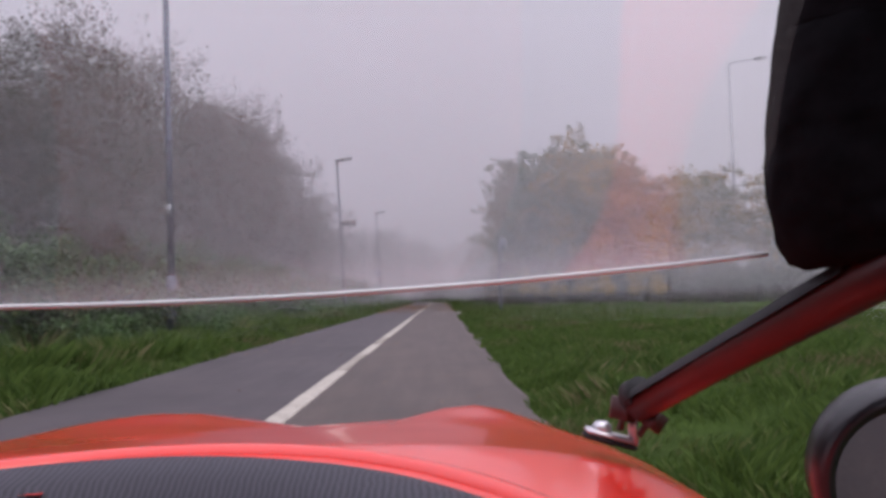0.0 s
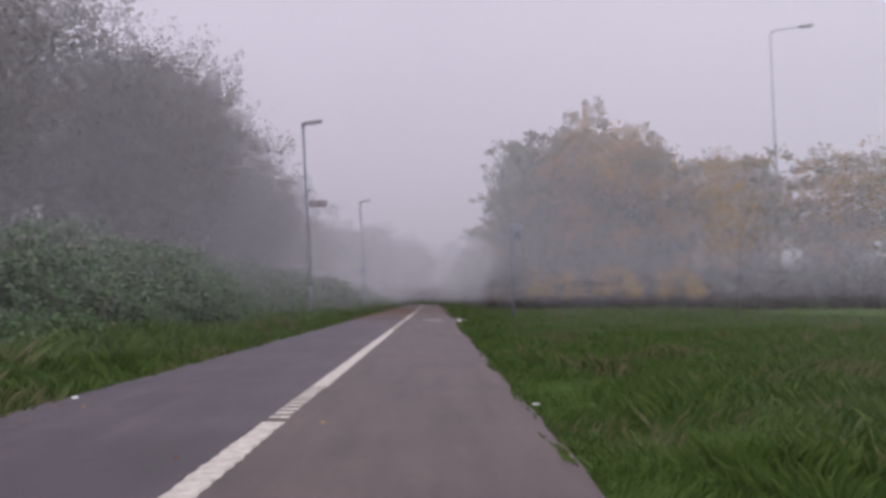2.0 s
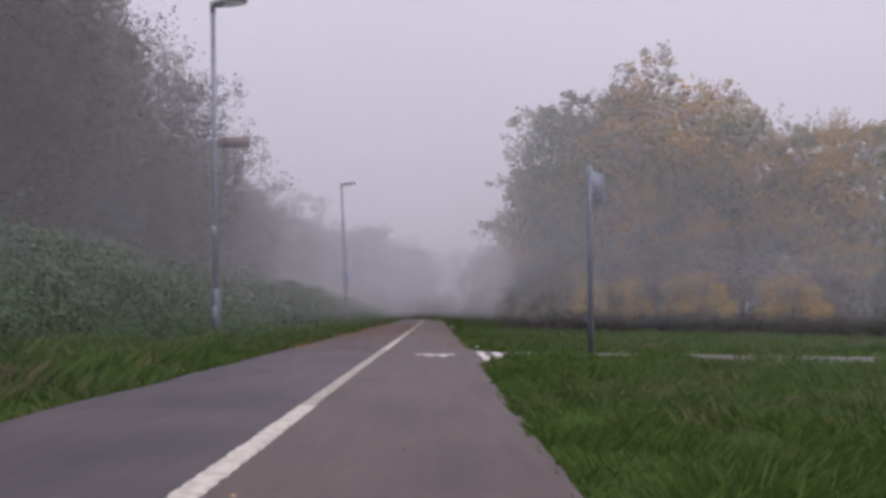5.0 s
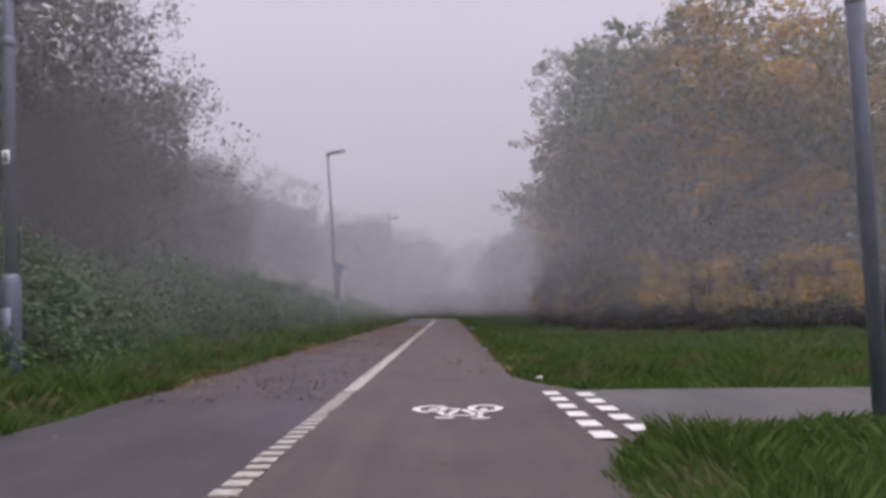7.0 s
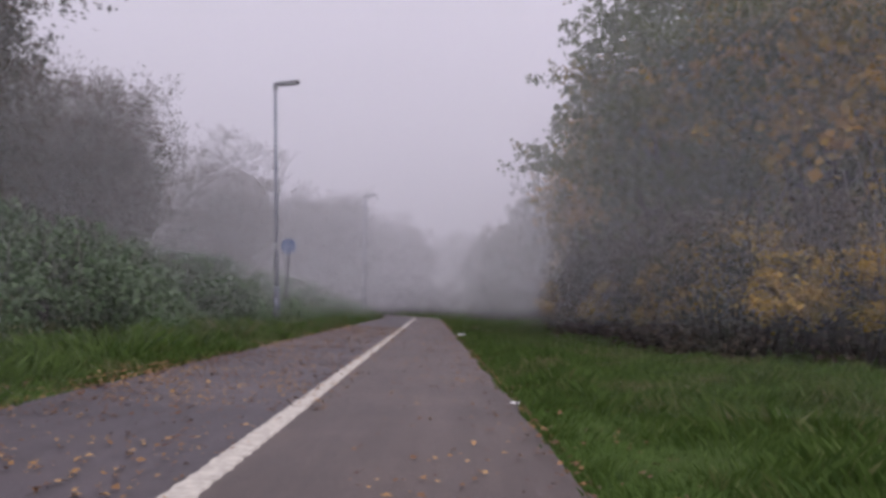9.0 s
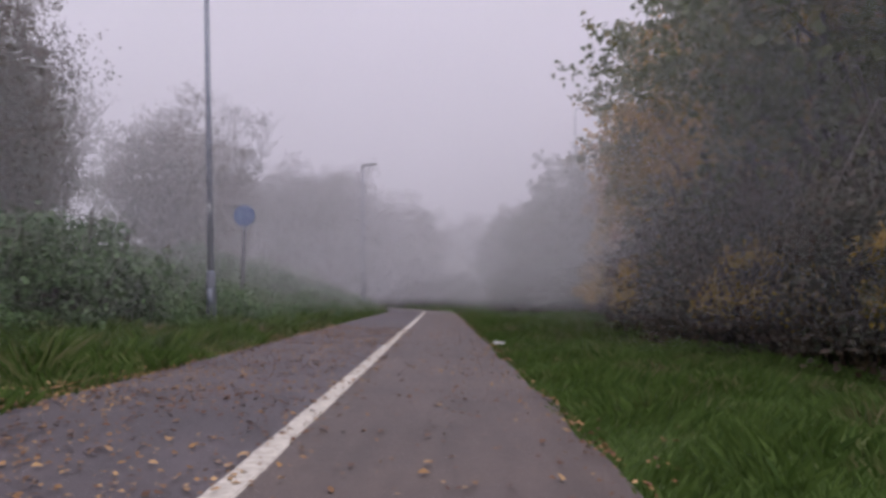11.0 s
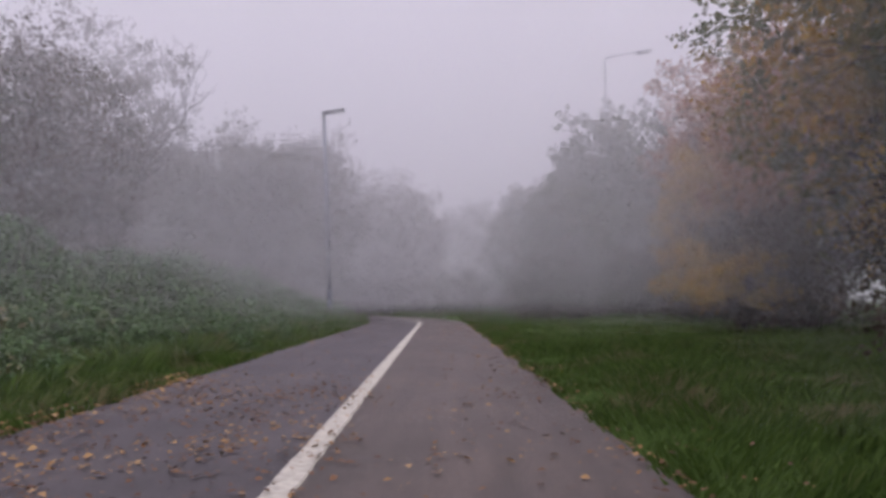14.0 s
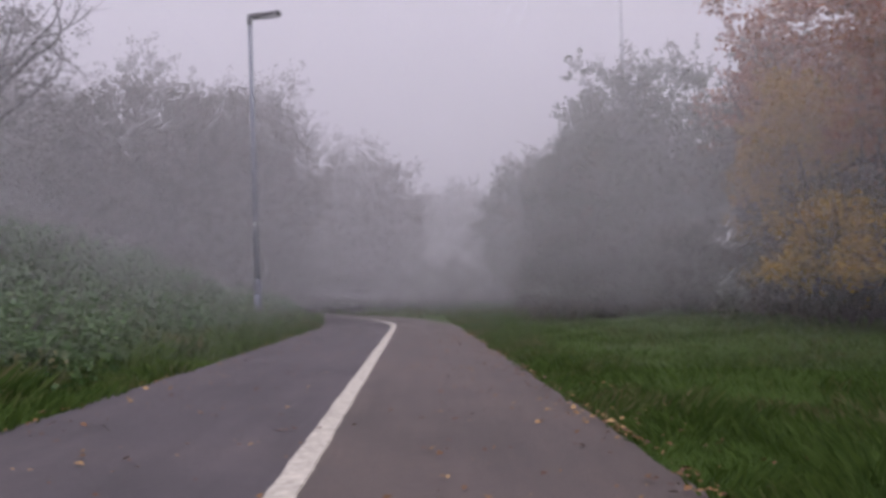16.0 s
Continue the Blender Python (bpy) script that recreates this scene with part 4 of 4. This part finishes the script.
def visor_film():
    """Clear plastic with a film of drizzle and dirt that thickens towards its lower edge, and a soft gloss."""
    mat = Mat("misted_clear_visor", 0.2)
    mat.n.remove(mat.p)
    place = mat.node("TexCoord")
    split = mat.node("SeparateXYZ")
    mat.l.new(place.outputs["Object"], split.inputs[0])
    film = mat.n.new("ShaderNodeMapRange")
    film.interpolation_type = "SMOOTHSTEP"
    film.inputs[1].default_value, film.inputs[2].default_value = 0.698, 0.732
    film.inputs[3].default_value, film.inputs[4].default_value = 0.25, 0.012
    level = mat.node("Math")
    level.operation = "MULTIPLY_ADD"
    mat.l.new(split.outputs["X"], level.inputs[0])
    level.inputs[1].default_value = -0.025
    mat.l.new(split.outputs["Z"], level.inputs[2])
    mat.l.new(level.outputs[0], film.inputs[0])
    drops = mat.ramp(mat.noise(140, 4, 0.7), (0.35, (0.88, 0.88, 0.88)), (0.72, (1.15, 1.15, 1.15)))
    amount = mat.n.new("ShaderNodeMath")
    amount.operation = "MULTIPLY"
    mat.l.new(film.outputs[0], amount.inputs[0])
    mat.l.new(drops, amount.inputs[1])
    clear, dirt, gloss = mat.node("BsdfTransparent"), mat.node("BsdfTranslucent"), mat.node("BsdfGlossy", Roughness=0.05)
    dirt.inputs[0].default_value = (0.9, 0.88, 0.92, 1)
    veil, sheen, facing = mat.n.new("ShaderNodeMixShader"), mat.n.new("ShaderNodeMixShader"), mat.node("Fresnel", IOR=2.1)
    mat.l.new(amount.outputs[0], veil.inputs[0])
    mat.l.new(clear.outputs[0], veil.inputs[1])
    mat.l.new(dirt.outputs[0], veil.inputs[2])
    mat.l.new(facing.outputs[0], sheen.inputs[0])
    mat.l.new(veil.outputs[0], sheen.inputs[1])
    mat.l.new(gloss.outputs[0], sheen.inputs[2])
    mat.l.new(sheen.outputs[0], mat.n["Material Output"].inputs[0])
    return mat.m


def mirror_glass():
    mat = Mat("mirror_glass", 0.03)
    mat.p.inputs["Base Color"].default_value = (0.36, 0.37, 0.40, 1)
    mat.p.inputs["Metallic"].default_value = 1.0
    return mat.m


M_RED, M_FOAM, M_VISOR, M_MIRROR = red_paint(), ribbed_foam(), visor_film(), mirror_glass()
M_BLACK = plain("black_fleece", (0.006, 0.005, 0.006), 0.95, 0.0, 0.4, 60)
M_BLACK.node_tree.nodes["Principled BSDF"].inputs["Specular IOR Level"].default_value = 0.05
M_RUBBER = plain("black_rubber", (0.013, 0.013, 0.015), 0.8, 0.0, 0.3, 30)
M_CHROME = plain("polished_steel", (0.62, 0.6, 0.62), 0.36, 0.85, 0.08, 40)
M_DARKRED = plain("dark_red_tube", (0.055, 0.005, 0.005), 0.4, 0.0, 0.2, 20)
M_CLAMP = plain("dark_brown_rubber_clamp", (0.05, 0.02, 0.02), 0.5, 0.0, 0.3, 40)
M_GLOSSBLACK = plain("glossy_black_moulding", (0.012, 0.011, 0.014), 0.28, 0.0, 0.2, 20)


def profile(v, table):
    for (a, p), (b, q) in zip(table, table[1:]):
        if v <= b:
            f = max(0.0, (v - a) / (b - a))
            return p + (q - p) * f
    return table[-1][1]


TOP = [(-1.65, 0.42), (-1.2, 0.56), (-0.7, 0.62), (0.0, 0.61), (0.55, 0.607), (0.75, 0.578), (0.95, 0.548), (1.25, 0.494), (1.5, 0.42), (1.72, 0.33), (1.9, 0.22)]
WIDE = [(-1.65, 0.04), (-1.4, 0.16), (-1.0, 0.30), (-0.4, 0.41), (0.3, 0.45), (0.8, 0.49), (1.25, 0.50), (1.55, 0.40), (1.78, 0.24), (1.9, 0.06)]


OFF, BROAD = -0.055, 1.11


def arches(u, v):
    """The two rounded swellings over the front wheels."""
    rise = 0.0
    for side, inner, outer in ((-0.27, 0.125, 0.30), (0.235, 0.105, 0.105)):
        width = outer if abs(u) > abs(side) else inner
        rise += 0.034 * math.exp(-((u - side) / width) ** 2 - ((v - 1.22) / 0.22) ** 2)
    return rise


def hull_top(u, v):
    top, wide = profile(v, TOP), profile(v, WIDE) * BROAD
    mid = 0.32
    q = min(1.0, abs(u - OFF) / wide)
    return mid + (top - mid) * (1 - q ** 4) ** 0.25 + arches(u, v)


def velomobile():
    bike = tagged(new("velomobile"), "glossy red velomobile with black hood standing on the path", "velomobile")
    bike.matrix_basis = Matrix.Translation((0.96, 0, 0.72)) @ pose(0, 0, 0, 0, -0.84, 0) @ Matrix.Translation((-0.19, 0, -0.70))
    # shell
    bm = bmesh.new()
    rings = []
    for j in range(141):
        v = -1.65 + 3.55 * j / 140
        top, wide = profile(v, TOP), profile(v, WIDE)
        ring = []
        for k in range(64):
            a = 2 * math.pi * k / 64
            c, s = math.cos(a), math.sin(a)
            u = OFF + wide * BROAD * math.copysign(abs(c) ** 0.5, c)
            z = 0.32 + (top - 0.32) * abs(s) ** 0.5 if s >= 0 else 0.32 - (0.32 - 0.13 - 0.08 * max(0, v - 1.2)) * abs(s) ** 0.6
            if s > 0:
                z += arches(u, v)
            ring.append(bm.verts.new((u, v, z - 0.02)))
        rings.append(ring)
    for r0, r1 in zip(rings, rings[1:]):
        for k in range(64):
            n = (k + 1) % 64
            c = (r0[k].co + r1[n].co) / 2
            if c.z > 0.33 and (c.x / 0.321) ** 2 + (c.y / 0.483) ** 2 < 1:
                continue
            bm.faces.new((r0[k], r0[n], r1[n], r1[k]))
    bm.faces.new(list(reversed(rings[0])))
    bm.faces.new(rings[-1])
    part("shell", bm, M_RED, bike, "glossy red moulded shell")

    def loop_tube(au, av, lift, radius, material, name, label):
        bm = bmesh.new()
        n, m = 96, 12
        grid = []
        for i in range(n):
            a = 2 * math.pi * i / n
            u, v = au * math.cos(a), av * math.sin(a)
            centre = Vector((u, v, hull_top(u, v) - 0.02 + lift))
            out = Vector((math.cos(a) / au, math.sin(a) / av, 0)).normalized()
            grid.append([bm.verts.new(centre + radius * (out * math.cos(b) + Vector((0, 0, 1)) * math.sin(b))) for b in np.linspace(0, 2 * math.pi, m, False)])
        for i in range(n):
            for k in range(m):
                bm.faces.new((grid[i][k], grid[(i + 1) % n][k], grid[(i + 1) % n][(k + 1) % m], grid[i][(k + 1) % m]))
        return part(name, bm, material, bike, label)

    loop_tube(0.312, 0.474, -0.043, 0.054, M_FOAM, "cockpit_edging", "ribbed dark foam edging")
    loop_tube(0.368, 0.540, -0.006, 0.012, M_RED, "coaming", "raised red cockpit rim")

    # black hood behind and over the rider's place
    bm = bmesh.new()
    outer, inner = [], []
    for v in np.linspace(-0.62, 0.06, 12):
        f = (v + 0.62) / 0.68
        top, half = 0.82 + 0.22 * math.sin(f * math.pi / 2), 0.30 + 0.10 * f
        for store, grow in ((outer, 0.0), (inner, -0.012)):
            store.append([bm.verts.new(((half + grow) * math.cos(a), v, 0.58 + (top + grow - 0.58) * math.sin(a) ** 0.8)) for a in np.linspace(0.001, math.pi - 0.001, 22)])
    for rows, flip in ((outer, False), (inner, True)):
        for r0, r1 in zip(rows, rows[1:]):
            for k in range(21):
                quad = (r0[k], r0[k + 1], r1[k + 1], r1[k])
                bm.faces.new(tuple(reversed(quad)) if flip else quad)
    for k in range(21):
        bm.faces.new((outer[-1][k], outer[-1][k + 1], inner[-1][k + 1], inner[-1][k]))
    bm.faces.new(outer[0])
    part("hood", bm, M_BLACK, bike, "black fabric hood")

    # padded pillar at the visor's right end
    bm = bmesh.new()
    spine = [(0.463, 0.42, 0.714), (0.459, 0.42, 0.735), (0.456, 0.42, 0.76), (0.459, 0.42, 0.80), (0.468, 0.42, 0.85), (0.471, 0.40, 0.92), (0.462, 0.30, 0.98), (0.43, 0.16, 1.0)]
    heights = [0, 0.1, 0.25, 0.45, 0.65, 0.85, 0.93, 1.0]
    line, thick = [], []
    for f in np.linspace(0, 1, 60):
        line.append(Vector([profile(f, [(h, p[c]) for h, p in zip(heights, spine)]) for c in range(3)]))
        thick.append(float(profile(f, list(zip(heights, [0.052, 0.059, 0.06, 0.06, 0.06, 0.06, 0.055, 0.045]))) * min(1.0, 0.25 + math.sqrt(f * 22))))
    tube(bm, line, thick, 48)
    for w in bm.verts:
        w.co += Vector((1, 1, 1)) * (0.003 * noise.noise(w.co * 45) + 0.0012 * noise.noise(w.co * 190))
    tube(bm, [(0.487, 0.425, 0.694), (0.487, 0.425, 0.699), (0.487, 0.425, 0.72), (0.485, 0.425, 0.80)], [0.025, 0.040, 0.046, 0.046], 32)
    part("pillar_pad", bm, M_BLACK, bike, "black fleece pillar cover")
    bm = bmesh.new()
    spine = [(-0.44, 0.36, 0.72), (-0.445, 0.36, 0.80), (-0.45, 0.33, 0.90), (-0.44, 0.22, 0.98), (-0.41, 0.1, 1.0)]
    tube(bm, spine, [0.045, 0.055, 0.055, 0.05, 0.04], 16)
    part("pillar_pad", bm, M_BLACK, bike, "black fleece pillar cover")

    # visor pane with its pale lower edge
    def visor_point(u, f):
        low_v = 0.44 + 0.03 * (1 - (u / 0.42) ** 2)
        low_z = 0.7010 + 0.0051 * u + 0.1036 * u * u
        low = Vector((u, low_v, low_z))
        high = Vector((u * 0.93, 0.08, 1.03 - 0.10 * (u / 0.42) ** 2))
        bow = Vector((0, 0.07, 0.04)) * math.sin(math.pi * f)
        return low.lerp(high, f) + bow

    bm = bmesh.new()
    grid = [[bm.verts.new(visor_point(u, f)) for u in np.linspace(-0.42, 0.40, 30)] for f in np.linspace(0, 1, 14)]
    for r0, r1 in zip(grid, grid[1:]):
        for k in range(29):
            bm.faces.new((r0[k], r0[k + 1], r1[k + 1], r1[k]))
    visor = part("visor", bm, M_VISOR, bike, "clear misted plastic visor, raised a hand's width")
    visor.visible_shadow = False
    bm = bmesh.new()
    edge = [visor_point(u, 0) for u in np.linspace(-0.42, 0.40, 30)]
    tube(bm, edge, [0.0017] * 30, 8)
    part("edge", bm, M_LABEL, visor, "pale cut edge")

    # stay between shell and pillar
    bm = bmesh.new()
    tube(bm, [(0.356, 0.60, 0.600), (0.389, 0.51, 0.645), (0.437, 0.40, 0.701), (0.459, 0.36, 0.722)], [0.0125, 0.0132, 0.0145, 0.015], 20)
    stay = part("stay", bm, M_DARKRED, bike, "dark red tube with a black upper sleeve")
    bm = bmesh.new()
    for k in range(16):
        f = k / 15
        p = Vector((0.356, 0.60, 0.600)).lerp(Vector((0.437, 0.40, 0.701)), f)
        grow = 1.22 + 0.14 * f
        q = bm.verts.new(p + Vector((-0.0095, 0.001, 0.0095)) * grow)
        r = bm.verts.new(p + Vector((0.0015, 0.005, 0.0128)) * grow)
        s = bm.verts.new(p + Vector((-0.0128, -0.002, 0.0035)) * grow)
        if k:
            bm.faces.new((last[0], q, r, last[1]))
            bm.faces.new((last[2], s, q, last[0]))
        last = (q, r, s)
    part("sleeve", bm, M_RUBBER, stay, "grey-black strip", smooth=True)
    bm = bmesh.new()
    block(bm, (0.346, 0.611, 0.597), (0.022, 0.026, 0.037), 0.009, Matrix.Rotation(radians(12), 4, "Y"))
    for w in bm.verts:
        w.co += Vector((1, 0, 1)) * 0.0015 * noise.noise(w.co * 160)
    part("clamp", bm, M_CLAMP, stay, "dark brown rubber clamp")
    bm = bmesh.new()
    block(bm, (0.366, 0.600, 0.590), (0.024, 0.026, 0.036), 0.010, Matrix.Rotation(radians(38), 4, "Y"))
    for w in bm.verts:
        w.co += Vector((1, 0, 1)) * 0.0015 * noise.noise(w.co * 160)
    part("clamp", bm, M_CLAMP, stay, "dark brown rubber clamp")
    bm = bmesh.new()
    tube(bm, [(0.353, 0.606, 0.607), (0.358, 0.594, 0.612)], [0.0148, 0.0148], 20)
    part("collar", bm, M_RUBBER, stay, "black rubber collar")
    bm = bmesh.new()
    block(bm, (0.3545, 0.616, 0.580), (0.0065, 0.013, 0.030), 0.002)
    block(bm, (0.336, 0.62, 0.5725), (0.046, 0.020, 0.0045), 0.0015, Matrix.Rotation(radians(16), 4, "Y"))
    bracket = part("bracket", bm, M_CHROME, bike, "polished steel bracket")
    bm = bmesh.new()
    block(bm, (0.3345, 0.621, 0.568), (0.046, 0.021, 0.0045), 0.0015, Matrix.Rotation(radians(16), 4, "Y"))
    part("pad", bm, M_RUBBER, bracket, "black rubber pad")
    bm = bmesh.new()
    tube(bm, [(0.328, 0.62, 0.576), (0.328, 0.62, 0.582), (0.328, 0.62, 0.585)], [0.0085, 0.0085, 0.005], 12)
    part("bolt", bm, M_CHROME, bracket)

    # round mirror on a short arm
    face = look((0.522, 0.5, 0.556), (0.28, -0.4, 0.441)) @ Matrix.Diagonal((1, 1, -1, 1))
    bm = bmesh.new()
    n = 40
    ring = [bm.verts.new(face @ Vector((0.053 * math.cos(2 * math.pi * k / n), 0.057 * math.sin(2 * math.pi * k / n), 0.0))) for k in range(n)]
    bm.faces.new(ring)
    mirror = part("mirror_glass", bm, M_MIRROR, None, "round rear-view mirror glass", smooth=False)
    bm = bmesh.new()
    loops = []
    for r, d in ((0.053, 0.0), (0.0535, 0.007), (0.060, 0.0075), (0.0635, 0.004), (0.066, -0.008), (0.066, -0.028), (0.058, -0.04), (0.03, -0.048)):
        loops.append([bm.verts.new(face @ Vector((r * math.cos(2 * math.pi * k / n), r * 1.07 * math.sin(2 * math.pi * k / n), d))) for k in range(n)])
    for r0, r1 in zip(loops, loops[1:]):
        for k in range(n):
            bm.faces.new((r0[k], r0[(k + 1) % n], r1[(k + 1) % n], r1[k]))
    bm.faces.new(loops[-1])
    housing = part("mirror", bm, M_GLOSSBLACK, bike, "round mirror in a black housing")
    mirror.parent = housing
    bm = bmesh.new()
    tube(bm, [(0.51, 0.54, 0.55), (0.49, 0.58, 0.50), (0.45, 0.62, 0.44)], [0.008, 0.008, 0.01], 10)
    part("arm", bm, M_RUBBER, housing)

    # wheels
    for u, v, r in ((-0.30, 1.2, 0.235), (0.30, 1.2, 0.235), (0.0, -1.0, 0.25)):
        bm = bmesh.new()
        n, m = 40, 10
        grid = [[bm.verts.new((u + 0.02 * math.cos(b), v + (r - 0.02 + 0.02 * math.sin(b)) * math.cos(2 * math.pi * i / n), r - 0.02 + (r - 0.02 + 0.02 * math.sin(b)) * math.sin(2 * math.pi * i / n)))
                 for b in np.linspace(0, 2 * math.pi, m, False)] for i in range(n)]
        for i in range(n):
            for k in range(m):
                bm.faces.new((grid[i][k], grid[(i + 1) % n][k], grid[(i + 1) % n][(k + 1) % m], grid[i][(k + 1) % m]))
        wheel = part("wheel", bm, M_RUBBER, bike, "narrow black tyre")
        bm = bmesh.new()
        tube(bm, [(u - 0.012, v, r - 0.02), (u + 0.012, v, r - 0.02)], [r - 0.045, r - 0.045], 32)
        part("rim", bm, M_CHROME, wheel)
    return bike


velomobile()
